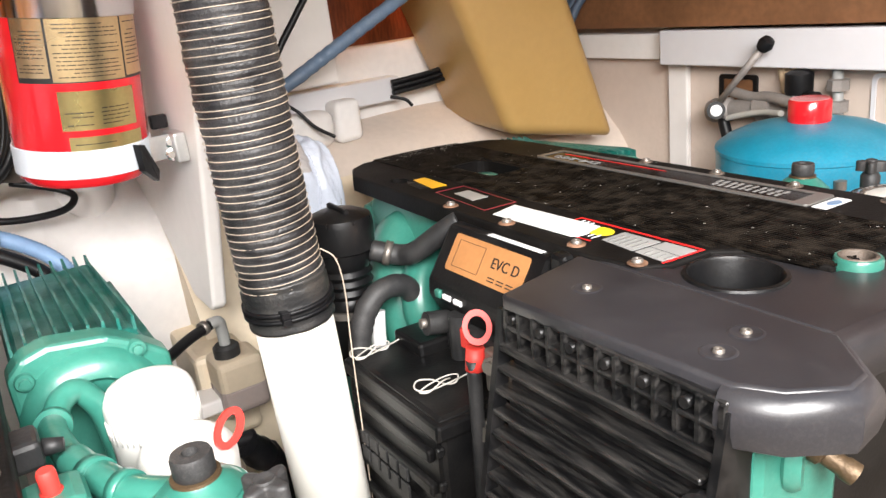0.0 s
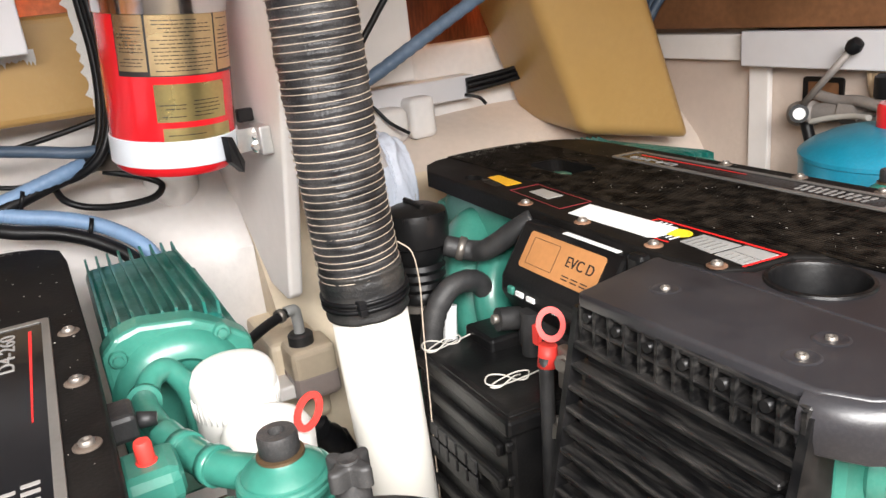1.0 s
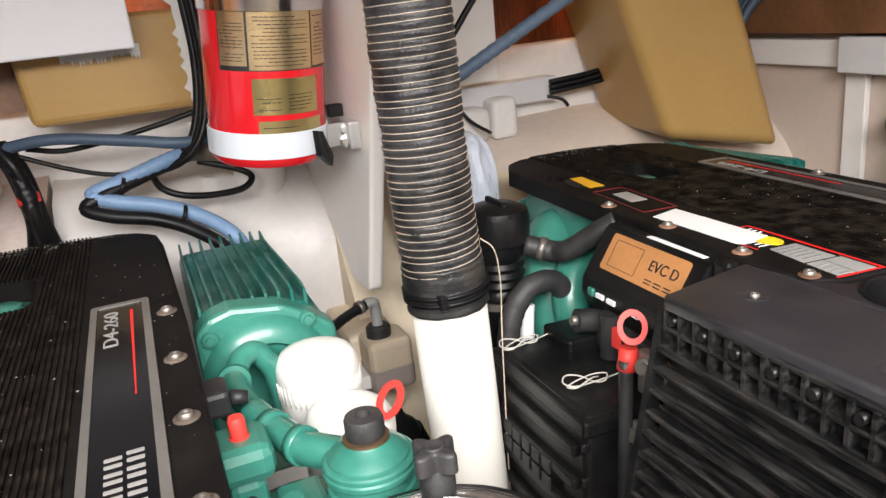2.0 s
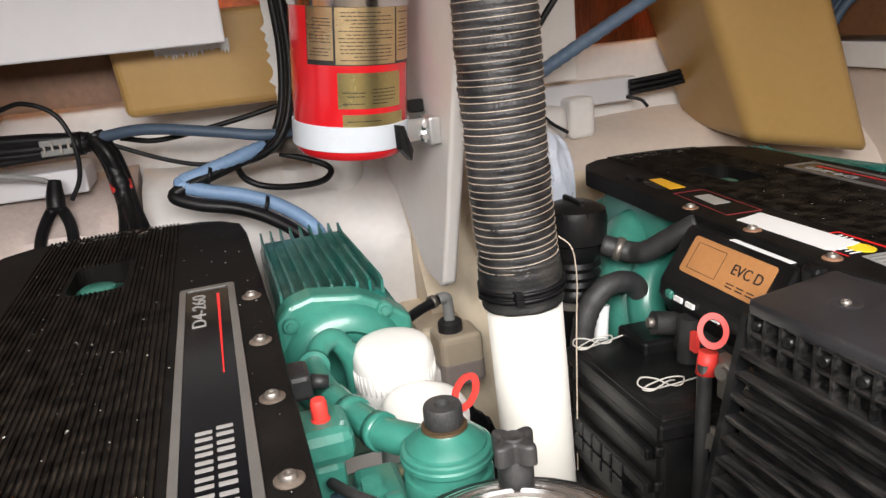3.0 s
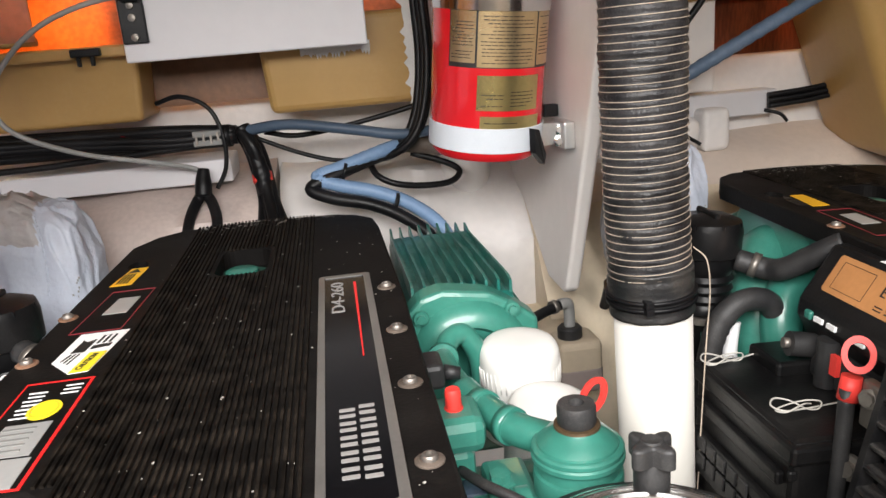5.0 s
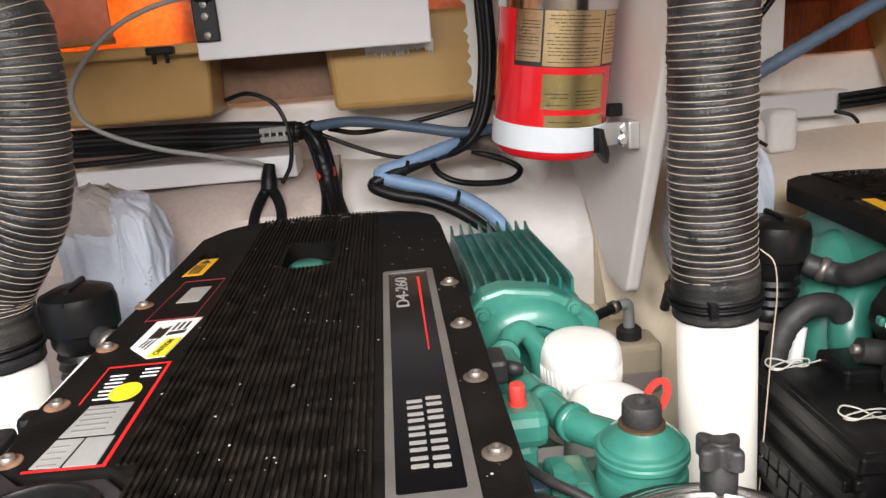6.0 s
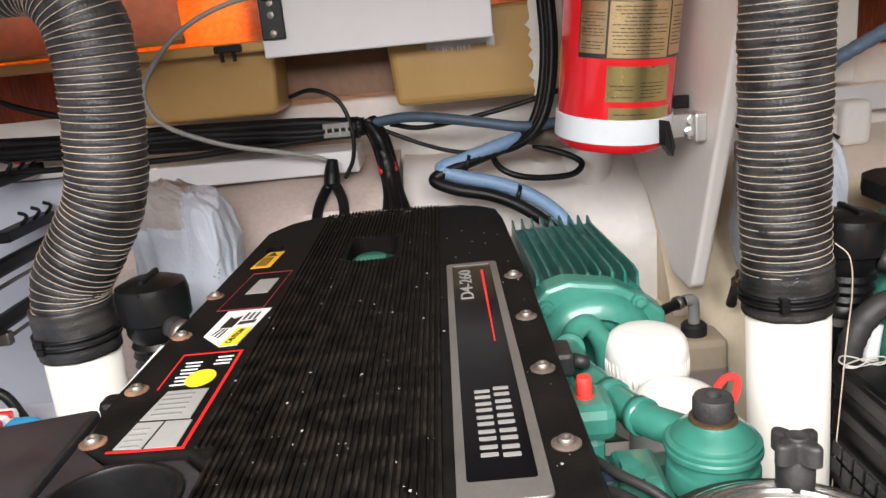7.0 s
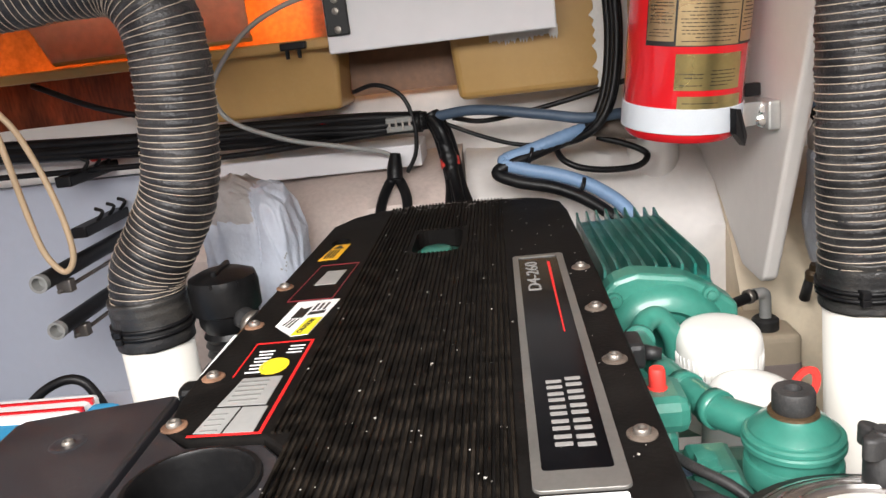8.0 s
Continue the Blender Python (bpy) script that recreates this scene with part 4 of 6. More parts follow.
bm = nb()
plate(bm, ring_poly(0, 0, 0.014, 24, 0.021), -0.002, 0.002, [ring_poly(0, 0, 0.008, 20, 0.014)])
bm.transform(Matrix.Translation((0.187, 0.655, 0.764)) @ pose(0, 0, 0, 62, 50, 0))
part("filter_ring", bm, REDPLASTIC, engine, "red pull ring")

# regulator dome with its black cap
RX, RY = 0.128, 0.523
bm = lathe(nb(), [(0.0, 0.66), (0.026, 0.66), (0.026, 0.742), (0.0365, 0.743), (0.0372, 0.745), (0.0372, 0.760), (0.0365, 0.762), (0.0335, 0.7625), (0.0335, 0.774), (0.0366, 0.7735), (0.0386, 0.775), (0.0386, 0.7785), (0.0372, 0.7800), (0.0372, 0.7808), (0.0380, 0.7815), (0.0378, 0.7840), (0.0362, 0.7855), (0.0335, 0.7862), (0.0330, 0.7880), (0.0260, 0.7950), (0.0200, 0.7990), (0.0185, 0.8010), (0.0, 0.801)], (RX, RY, 0.011), (0, 0, 1), 48)
crisp(bm, 28)
reg = part("regulator", bm, GREEN, engine, "green fuel regulator with stacked flanges")
part("regulator_ring", lathe(nb(), [(0.0192, 0.8008), (0.0188, 0.8030), (0.014, 0.8034)], (RX, RY, 0.011), cap=False), BRASS, reg)
bm = lathe(nb(), [(0.013, 0.801), (0.0150, 0.8025), (0.0160, 0.805), (0.0160, 0.818), (0.0148, 0.821), (0.0065, 0.8215), (0.0058, 0.814), (0.0, 0.814)], (RX, RY, 0.011), (0, 0, 1), 28)
crisp(bm, 40)
part("regulator_cap", bm, RUBBER, reg, "black rubber cap")
part("regulator_port", lathe(nb(), [(0.0, 0), (0.016, 0), (0.016, 0.020), (0.019, 0.022), (0.019, 0.034)], (RX - 0.075, RY + 0.005, 0.738), (1, 0, 0), 20), GREEN, reg)
bm = box(nb(), 0.010, 0.060, 0.555, 0.612, 0.778, 0.811, 0.010)
box(bm, 0.018, 0.05, 0.562, 0.602, 0.72, 0.780, 0.008)
stop = part("stop_block", bm, GREEN, engine, "green block with a red button")
part("red_button", lathe(nb(), [(0.0085, 0.809), (0.0085, 0.812), (0.0072, 0.8125), (0.0072, 0.827), (0.006, 0.830), (0.0, 0.830)], (0.036, 0.582, 0.0), (0, 0, 1), 20), REDPLASTIC, stop, "red stop button")
part("sensor", box(nb(), 0.008, 0.038, 0.64, 0.68, 0.800, 0.826, 0.005), RUBBER, engine, "black sensor plug")
part("sensor_tip", rod(nb(), (0.038, 0.655, 0.812), (0.054, 0.652, 0.810), 0.008, 0.006, 12), RUBBER, engine)
bm = nb()
box(bm, 0.04, 0.10, 0.54, 0.56, 0.72, 0.735, 0.004)
rod(bm, (0.052, 0.545, 0.71), (0.052, 0.545, 0.748), 0.012, None, 8)
box(bm, 0.02, 0.19, 0.44, 0.60, 0.60, 0.70, 0.02)
rod(bm, (0.03, 0.47, 0.735), (0.05, 0.45, 0.735), 0.016, None, 12)
box(bm, 0.030, 0.185, 0.600, 0.645, 0.62, 0.716, 0.012)
box(bm, 0.056, 0.096, 0.500, 0.590, 0.735, 0.752, 0.006)
lathe(bm, [(0.0135, 0.0), (0.0135, 0.004), (0.0095, 0.005), (0.0095, 0.013), (0.0, 0.0135)], (0.066, 0.545, 0.752), (0, 0, 1), 6)
lathe(bm, [(0.0145, 0.0), (0.0145, 0.012), (0.011, 0.015), (0.011, 0.030)], (0.040, 0.480, 0.742), (0.9, 0.4, 0.1), 14)
part("fuel_bracket", bm, GREEN, engine, "green cast bracket")
bm = nb()
tube(bm, spline([(0.02, 0.52, 0.745), (0.05, 0.49, 0.752), (0.075, 0.465, 0.760), (0.08, 0.43, 0.74)], 6), 0.011, 10)
tube(bm, spline([(0.03, 0.53, 0.75), (0.045, 0.50, 0.765), (0.07, 0.48, 0.757)], 6), 0.006, 8)
tube(bm, spline([(0.034, 0.552, 0.768), (0.050, 0.518, 0.772), (0.076, 0.494, 0.766), (0.100, 0.470, 0.748)], 6), 0.0045, 8)
tube(bm, spline([(0.028, 0.505, 0.752), (0.052, 0.478, 0.770), (0.083, 0.458, 0.764), (0.105, 0.452, 0.742)], 6), 0.0055, 8)
part("loom", bm, RUBBER, engine, "greasy black cable loom")
bm = box(nb(), 0.030, 0.058, 0.54, 0.57, 0.715, 0.752, 0.008)
part("cable_wrap", bm, GREYHOSE, engine, "grey wrapped cable end")

# raw water strainer beside the engine
PX, PY = 0.130, 0.370
bm = lathe(nb(), [(0.0, 0.50), (0.085, 0.50), (0.088, 0.74), (0.098, 0.745), (0.099, 0.768), (0.096, 0.775), (0.086, 0.778)], (PX, PY, 0.018), (0, 0, 1), 48)
strainer = part("strainer", bm, BLACK, engine, "black strainer housing")
for r0, z0 in ((0.0835, 0.7805), (0.072, 0.7870), (0.060, 0.7900)):
    part("steel_ring", lathe(nb(), [(r0 + 0.0016, z0 - 0.004), (r0 + 0.0016, z0), (r0 - 0.0008, z0 + 0.0008), (r0 - 0.0014, z0 - 0.004)], (PX, PY, 0.018), (0, 0, 1), 48, cap=False), CHROME, strainer)
part("strainer_lid", lathe(nb(), [(0.085, 0.772), (0.082, 0.781), (0.075, 0.785), (0.062, 0.7885), (0.056, 0.7895), (0.054, 0.786)], (PX, PY, 0.018), (0, 0, 1), 48), LIDRING, strainer, "taupe plastic lid ring")
part("lid_window", lathe(nb(), [(0.0535, 0.784), (0.0535, 0.788), (0.04, 0.7915), (0.0, 0.793)], (PX, PY, 0.018), (0, 0, 1), 40), PVC, strainer, "white lid")
KX, KY = 0.160, 0.452
def knob(x, y, top):
    bm = lathe(nb(), [(0.011, top - 0.085), (0.013, top - 0.035), (0.013, top - 0.022), (0.009, top - 0.016), (0.009, top - 0.010)], (x, y, 0), (0, 0, 1), 20)
    star = [(x + (0.0145 + 0.0050 * math.cos(4 * a)) * math.cos(a + 0.5), y + (0.0145 + 0.0050 * math.cos(4 * a)) * math.sin(a + 0.5)) for a in (2 * math.pi * k / 48 for k in range(48))]
    plate(bm, star, top - 0.015, top, (), 0.003)
    lathe(bm, [(0.008, top - 0.001), (0.007, top + 0.0015), (0.005, top + 0.001), (0, top)], (x, y, 0), (0, 0, 1), 18)
    part("wing_knob", bm, RUBBER, strainer, "black wing knob")


knob(0.155, 0.437, 0.842)
knob(0.060, 0.440, 0.775)

# specks of dirt on the cover
rg = random.Random(9)
bm = nb()
for k in range(170):
    x, y, q = rg.uniform(-0.28, 0.01), rg.uniform(0.40, 1.22), rg.choice((0.0005, 0.0006, 0.0008, 0.0014))
    if -0.22 < x < -0.14 and 0.94 < y < 1.09 or -0.08 < x < -0.015 and y < 0.9:
        continue
    z = H + (0.0023 if x < -0.085 else 0.0002)
    a = rg.uniform(0, 3)
    bm.faces.new([bm.verts.new((x + q * math.cos(a + k2 * 1.57), y + 1.3 * q * math.sin(a + k2 * 1.57), z + 0.0003)) for k2 in range(4)])
for k in range(150):
    x, y = rg.uniform(-0.27, -0.03), 1.246 - abs(rg.gauss(0, 0.022))
    q = rg.uniform(0.0006, 0.0020)
    if y > 1.14:
        bm.faces.new([bm.verts.new((x + 2 * q * math.cos(k2 * 1.57 + 0.7), y + 0.7 * q * math.sin(k2 * 1.57 + 0.7), H + 0.0026)) for k2 in range(4)])
tagged(part("dirt_specks", bm, STRING, cover, "pale specks of dirt"), kind="stuff")
other = copy_thing(engine, Matrix.Translation(engine.location + Vector((0.955, 0.012, 0))))


# labels that differ from engine to engine
def cover_of(e):
    return next(o for o in e.children if o.name.startswith("cover"))


def local_part(name, bm, mat, parent, dx, label=""):
    bm.transform(Matrix.Translation((dx, 0, 0)))
    return part(name, bm, mat, parent, label)


c = cover_of(engine)
local_part("caution_label", flat(nb(), [(-0.337, 0.722), (-0.312, 0.690), (-0.294, 0.692), (-0.280, 0.796), (-0.330, 0.796)], H), WHITELABEL, c, 0, "white caution label")
local_part("caution_field", flat(nb(), [(-0.312, 0.690), (-0.294, 0.692), (-0.2885, 0.738), (-0.305, 0.738)], H + 0.0007), YELLOW, c, 0, "yellow caution field")
bm = words("CAUTION", 0.0085)
bm.transform(Matrix.Translation((-0.301, 0.714, H + 0.0016)) @ pose(0, 0, 0, 0, 0, 78))
part("caution_words", bm, INK, c)
bm = nb()
flat(bm, [(-0.325, 0.742), (-0.312, 0.742), (-0.308, 0.775), (-0.316, 0.768), (-0.321, 0.775)], H + 0.0007)
flat(bm, [(-0.308, 0.748), (-0.290, 0.752), (-0.289, 0.760), (-0.307, 0.757)], H + 0.0007)
for k in range(3):
    flat(bm, [(-0.306 + 0.006 * k, 0.763), (-0.3035 + 0.006 * k, 0.763), (-0.301 + 0.006 * k, 0.784), (-0.3035 + 0.006 * k, 0.784)], H + 0.0007)
for k in range(3):
    flat(bm, [(-0.329 + 0.004 * k, 0.722 - 0.004 * k), (-0.3275 + 0.004 * k, 0.722 - 0.004 * k), (-0.3225 + 0.004 * k, 0.738), (-0.324 + 0.004 * k, 0.738)], H + 0.0007)
tagged(part("print", bm, INK, c), kind="stuff")
c = cover_of(other)
for ob in c.children:
    if ob.name.startswith("warning_label"):
        ob.location.x += 0.022
local_part("blank_label", flat(nb(), [(-0.346, 0.785), (-0.343, 0.640), (-0.336, 0.632), (-0.293, 0.642), (-0.298, 0.800)], H + 0.0008), WHITELABEL, c, 0.95, "large blank white label")

# the second engine sits a little rolled, with its inboard units further aft
for ob in list(other.children) + list(c.children):
    if ob.name.split(".")[0] in ("charger", "filter", "filter_ring", "coolant_pipe", "fuel_pipe", "pipe_union", "regulator", "stop_block", "sensor", "sensor_tip", "fuel_bracket", "loom", "cable_wrap", "strainer", "badge", "front_label"):
        ob.location.y += 0.12
        ob.location.z += 0.012 if ob.name.startswith(("regulator", "strainer")) else 0
pivot = Vector((0.48, 0.40, H))
other.matrix_basis = Matrix.Translation(pivot) @ Matrix.Rotation(radians(2.2), 4, "Y") @ Matrix.Translation(-pivot) @ other.matrix_basis

# ---- ducts ----
def duct(path, r, label, wire_pitch=0.0094, rings=None):
    pts = [Vector(p) for p in path]
    line = spline(pts, 60)
    # even steps
    even, acc = [line[0]], 0.0
    step = 0.0019
    for a, b in zip(line, line[1:]):
        d = (b - a).length
        while acc + d >= step:
            a = a + (b - a) * ((step - acc) / d)
            d = (b - a).length
            even.append(a)
            acc = 0.0
        acc += d
    ob = thing("duct", path[0], label, "ventilation duct", "ventilation ducts")

    def rad(s):
        u = (s % wire_pitch) / wire_pitch
        return r - 0.0013 * math.sin(math.pi * u) ** 2 + 0.0012 * noise.noise(Vector((s * 40, r, path[0][0])))
    bm = nb()
    tube(bm, even, rad, 40, False)
    for v in bm.verts:
        v.co += 0.0013 * noise.noise_vector(v.co * 45) + 0.0012 * noise.noise_vector(Vector((v.co.x * 30, v.co.y * 30, v.co.z * 110)))
    part("sleeve", bm, HOSE, ob)
    # wire winding
    bm = nb()
    us, u = [], None
    for i, p in enumerate(even):
        d = (even[min(i + 1, len(even) - 1)] - even[max(i - 1, 0)]).normalized()
        if u is None:
            u, _ = frame_at(p, d)
        u = (u - d * u.dot(d)).normalized()
        us.append((u, d.cross(u)))
    turns = (len(even) - 1) * step / wire_pitch
    n = int(turns * 36)
    pts = []
    for k in range(n):
        f = k / n * (len(even) - 1)
        i = min(int(f), len(even) - 2)
        w = f - i
        p = even[i].lerp(even[i + 1], w)
        a = 2 * math.pi * turns * k / n
        uu, vv = us[i]
        rr = r + 0.0004 + 0.0005 * noise.noise(p * 60)
        p = p + us[i][0].cross(us[i][1]) * 0.0022 * noise.noise(Vector((k / 30, r, path[0][0])))
        pts.append(p + rr * (math.cos(a) * uu + math.sin(a) * vv))
    tube(bm, pts, 0.00056, 5)
    part("wire", bm, WIRE, ob, "tan wire winding")
    return ob


right = duct([(0.335, 0.86, 0.795), (0.332, 0.86, 0.85), (0.328, 0.86, 0.95), (0.326, 0.86, 1.10), (0.326, 0.86, 1.28), (0.326, 0.87, 1.455)], 0.0515, "black ribbed ventilation duct taped to a white pipe")
left = duct([(-0.588, 0.95, 0.790), (-0.587, 0.95, 0.82), (-0.579, 0.95, 0.858), (-0.545, 0.95, 0.908), (-0.510, 0.95, 0.968), (-0.493, 0.95, 1.06), (-0.487, 0.95, 1.14), (-0.495, 0.95, 1.195), (-0.530, 0.95, 1.238), (-0.60, 0.945, 1.246), (-0.72, 0.935, 1.240), (-0.95, 0.93, 1.25)], 0.0505, "black ribbed duct bent over towards the hull side")


def cuff(ob, p, q, r):
    p, q = Vector(p), Vector(q)
    n = 18
    bm = tube(nb(), [p.lerp(q, k / n) for k in range(n + 1)], lambda s: r + 0.0022 * noise.noise(Vector((s * 150, r, p.x))), 40)
    for v in bm.verts:
        v.co += 0.0012 * noise.noise_vector(v.co * 60)
    part("tape_cuff", bm, TAPE, ob, "wound black tape")
    for w in (0.55, 0.70):
        m = p.lerp(q, w)
        d = (q - p).normalized()
        part("cable_tie", tube(nb(), [m - d * 0.0025, m + d * 0.0025], r + 0.0035, 40), CABLE, ob)
        part("tie_lock", box(nb(), m.x - 0.03, m.x - 0.02, m.y - r - 0.004, m.y - r + 0.012, m.z - 0.005, m.z + 0.004, 0.001, 1), CABLE, ob)


cuff(right, (0.334, 0.86, 0.824), (0.337, 0.86, 0.762), 0.0535)
cuff(left, (-0.589, 0.95, 0.826), (-0.589, 0.95, 0.757), 0.0535)
for ob, top, foot in ((right, (0.3375, 0.86, 0.766), (0.352, 0.86, 0.252)), (left, (-0.589, 0.95, 0.761), (-0.592, 0.95, 0.252))):
    t, f = Vector(top), Vector(foot)
    part("pipe", tube(nb(), [t, f], 0.0495, 40), PVC, ob, "smooth white plastic pipe")
solo("sensor_wire", tube(nb(), spline([(0.376, 0.828, 0.850), (0.392, 0.824, 0.832), (0.397, 0.824, 0.79), (0.395, 0.826, 0.73), (0.394, 0.83, 0.66), (0.397, 0.85, 0.45), (0.402, 0.86, 0.252)], 8), 0.0009, 6), WIRE, "thin tan wire running down the white pipe", "wire")

# ---- fire extinguisher ----
U = Vector((0.09, -0.09, 1.0)).normalized()
C = Vector((0.184, 1.12, 0.960))
ext = thing("fire_extinguisher", C, "red fire extinguisher with gold labels strapped to the panel", "fire extinguisher")
R = 0.083
part("cylinder", lathe(nb(), [(0.0, -0.014), (R * 0.90, -0.014), (R * 0.97, -0.008), (R, 0.0), (R, 0.34), (R * 0.9, 0.37), (R * 0.5, 0.39), (0, 0.39)], C, U, 56), RED, ext)
part("strap", lathe(nb(), [(R + 0.0004, -0.001), (R + 0.0022, 0.0), (R + 0.0022, 0.034), (R + 0.0004, 0.035)], C, U, 56, cap=False), STRAP, ext, "white webbing strap")
part("strap", lathe(nb(), [(R + 0.0004, 0.192), (R + 0.0022, 0.193), (R + 0.0022, 0.228), (R + 0.0004, 0.229)], C, U, 56, cap=False), CHROME, ext, "steel band")
part("gold_label", patch(nb(), C, U, R + 0.0004, -52, -25, 0.124, 0.192), GOLD, ext, "gold instruction label")
part("gold_label", patch(nb(), C, U, R + 0.0004, -23, 38, 0.119, 0.192), GOLD, ext, "gold instruction label")
part("gold_label", patch(nb(), C, U, R + 0.0004, 40, 70, 0.121, 0.192), GOLD, ext, "gold instruction label")
part("label_edge", patch(nb(), C, U, R + 0.0002, -53, 71, 0.1175, 0.192), INK, ext)
part("brass_label", patch(nb(), C, U, R + 0.0004, -22, 45, 0.060, 0.108), OLIVE, ext, "brass label")
part("brass_label", patch(nb(), C, U, R + 0.0004, -18, 50, 0.034, 0.052), OLIVE, ext, "brass label")
bm = nb()
rng = random.Random(4)
for a0, a1, h0, h1, n in ((-50, -27, 0.130, 0.190, 14), (-20, 35, 0.124, 0.190, 14), (42, 66, 0.135, 0.190, 11), (-18, 4, 0.066, 0.086, 4), (10, 38, 0.066, 0.090, 5), (-15, 20, 0.037, 0.047, 2)):
    for k in range(n):
        h = h0 + (h1 - h0) * k / n
        if rng.random() < 0.14:
            continue
        b0 = a0 + rng.random() * (a1 - a0) * (0.25 if rng.random() < 0.3 else 0.04)
        b1 = a1 - rng.random() * (a1 - a0) * (0.45 if rng.random() < 0.4 else 0.06)
        x = b0
        while x < b1:
            w = 2 + rng.random() * 6
            patch(bm, C, U, R + 0.0007, x, min(x + w, b1), h, h + (h1 - h0) / n * 0.24, 3)
            x += w + 0.9
tagged(part("small_print", bm, INK, ext), kind="stuff")
bm = nb()
band = lambda a, h: C + U * h + (R + 0.003) * (math.cos(radians(a)) * (Vector((0, -1, 0)) - U * U.dot(Vector((0, -1, 0)))).normalized() + math.sin(radians(a)) * U.cross((Vector((0, -1, 0)) - U * U.dot(Vector((0, -1, 0)))).normalized()))
p0, p1 = band(62, 0.017), Vector((0.304, 1.085, 0.967))
d = (p1 - p0).normalized()
q = [p0 - U * 0.017, p0 + U * 0.017, p1 + U * 0.015, p1 - U * 0.015]
n = (q[1] - q[0]).cross(q[2] - q[0]).normalized() * 0.0012
vs = [bm.verts.new(v + n) for v in q] + [bm.verts.new(v - n) for v in q]
for f in ((0, 1, 2, 3), (7, 6, 5, 4), (0, 4, 5, 1), (1, 5, 6, 2), (2, 6, 7, 3), (3, 7, 4, 0)):
    bm.faces.new([vs[i] for i in f])
bmesh.ops.recalc_face_normals(bm, faces=bm.faces)
part("bracket", bm, SATIN, ext, "steel bracket arm")
for k, p in enumerate(((0.290, 1.083, 0.972), (0.288, 1.080, 0.955))):
    part("bracket_bolt", lathe(nb(), [(0.009, -0.004), (0.009, 0.004), (0.005, 0.005), (0.005, 0.014), (0, 0.014)], p, (-0.3, -1, 0.1), 8), CHROME, ext)
part("bracket_plate", box(nb(), 0.288, 0.305, 1.055, 1.11, 0.945, 0.985, 0.003), SATIN, ext)
part("bracket_pad", box(nb(), 0.280, 0.303, 1.13, 1.145, 0.985, 1.004, 0.002), CABLE, ext)
bm = nb()
pts = [band(33, 0.034), band(40, 0.032), band(62, -0.010), band(58, -0.024), band(37, -0.002)]
o = (C - band(45, 0)).normalized() * -1
va = [bm.verts.new(p + o * 0.001) for p in pts]
vb = [bm.verts.new(p + o * 0.010) for p in pts]
bm.faces.new(va), bm.faces.new(vb[::-1])
for i in range(5):
    j = (i + 1) % 5
    bm.faces.new((va[i], vb[i], vb[j], va[j]))
bmesh.ops.recalc_face_normals(bm, faces=bm.faces)
part("buckle", bm, CABLE, ext, "black plastic buckle")
solo("hull_pillar", tube(nb(), [Vector((0.215, 1.50, 0.80)), Vector((0.215, 1.50, 0.90)), Vector((0.22, 1.51, 1.0))], 0.05, 24), WHITE, "white laminate pillar behind the extinguisher", "pillar")
solo("copper_fitting", rod(nb(), (0.09, 1.42, 0.925), (0.17, 1.40, 0.915), 0.016, 0.018), RUST, "rusty pipe fitting on the hull", "fitting")


# ---- cables and hoses ----
def cable(pts, r, mat, label, name="cable", cat="cable", group="", ribs=0.0):
    rr = (lambda s: r + ribs * math.sin(s * 1100)) if ribs else r
    return solo(name, tube(nb(), spline(pts, 24 if ribs else 8), rr, 12), mat, label, cat, group=group)


for k in range(10):
    o = Vector((0, 0.015 * math.sin(k * 2.4), 0.0155 * math.cos(k * 2.4) * (1 if k else 0)))
    s = 0.004 * math.sin(k * 5.1)
    cable([Vector(p) + o for p in ((-1.35, 1.52, 1.00), (-1.0, 1.50, 0.985 + s), (-0.8, 1.49, 0.978), (-0.62, 1.50, 0.976 - s), (-0.45, 1.49, 0.972), (-0.33, 1.48, 0.968 + s))] + [Vector((-0.22, 1.468, 0.967)) + o * 0.5], 0.0098, CABLE, "black cable in a thick bundle along the hull", group="cable bundle")
cable([(-1.35, 1.48, 0.948), (-0.70, 1.47, 0.938), (-0.45, 1.47, 0.945), (-0.24, 1.46, 0.955)], 0.006, CABLE, "thin black cable slung beneath the bundle", group="cable bundle")
conn = thing("cable_connector", (-0.26, 1.455, 0.96), "clear plastic cable connector block", "connector")
for z in (0.958, 0.975):
    part("connector_body", box(nb(), -0.298, -0.246, 1.446, 1.460, z - 0.0055, z + 0.0055, 0.002), GREYINK, conn)
for k in range(4):
    part("terminal", box(nb(), -0.293 + 0.013 * k, -0.289 + 0.013 * k, 1.4435, 1.447, 0.956 + 0.005 * (k % 2), 0.972 + 0.005 * (k % 2)), STEEL, conn)
for x, m in ((-0.36, GREEN), (-0.43, RED)):
    part("marker", tube(nb(), [Vector((x, 1.478, 0.976)), Vector((x + 0.008, 1.478, 0.976))], 0.0092, 12), m, conn)
cable([(-0.21, 1.46, 0.972), (-0.12, 1.43, 0.980), (0.0, 1.40, 0.962), (0.08, 1.385, 0.948), (0.16, 1.40, 0.950), (0.295, 1.45, 0.955)], 0.010, GREYHOSE, "slate blue conduit along the hull", "conduit", "conduit")
cable([(0.14, 1.44, 0.935), (0.06, 1.39, 0.925), (-0.03, 1.365, 0.903), (-0.078, 1.355, 0.890), (-0.045, 1.345, 0.874), (0.02, 1.335, 0.857), (0.08, 1.315, 0.832), (0.13, 1.28, 0.79), (0.15, 1.25, 0.72)], 0.0125, BLUEHOSE, "light blue ribbed hose looping to the engine", "hose", "hose", ribs=0.0006)
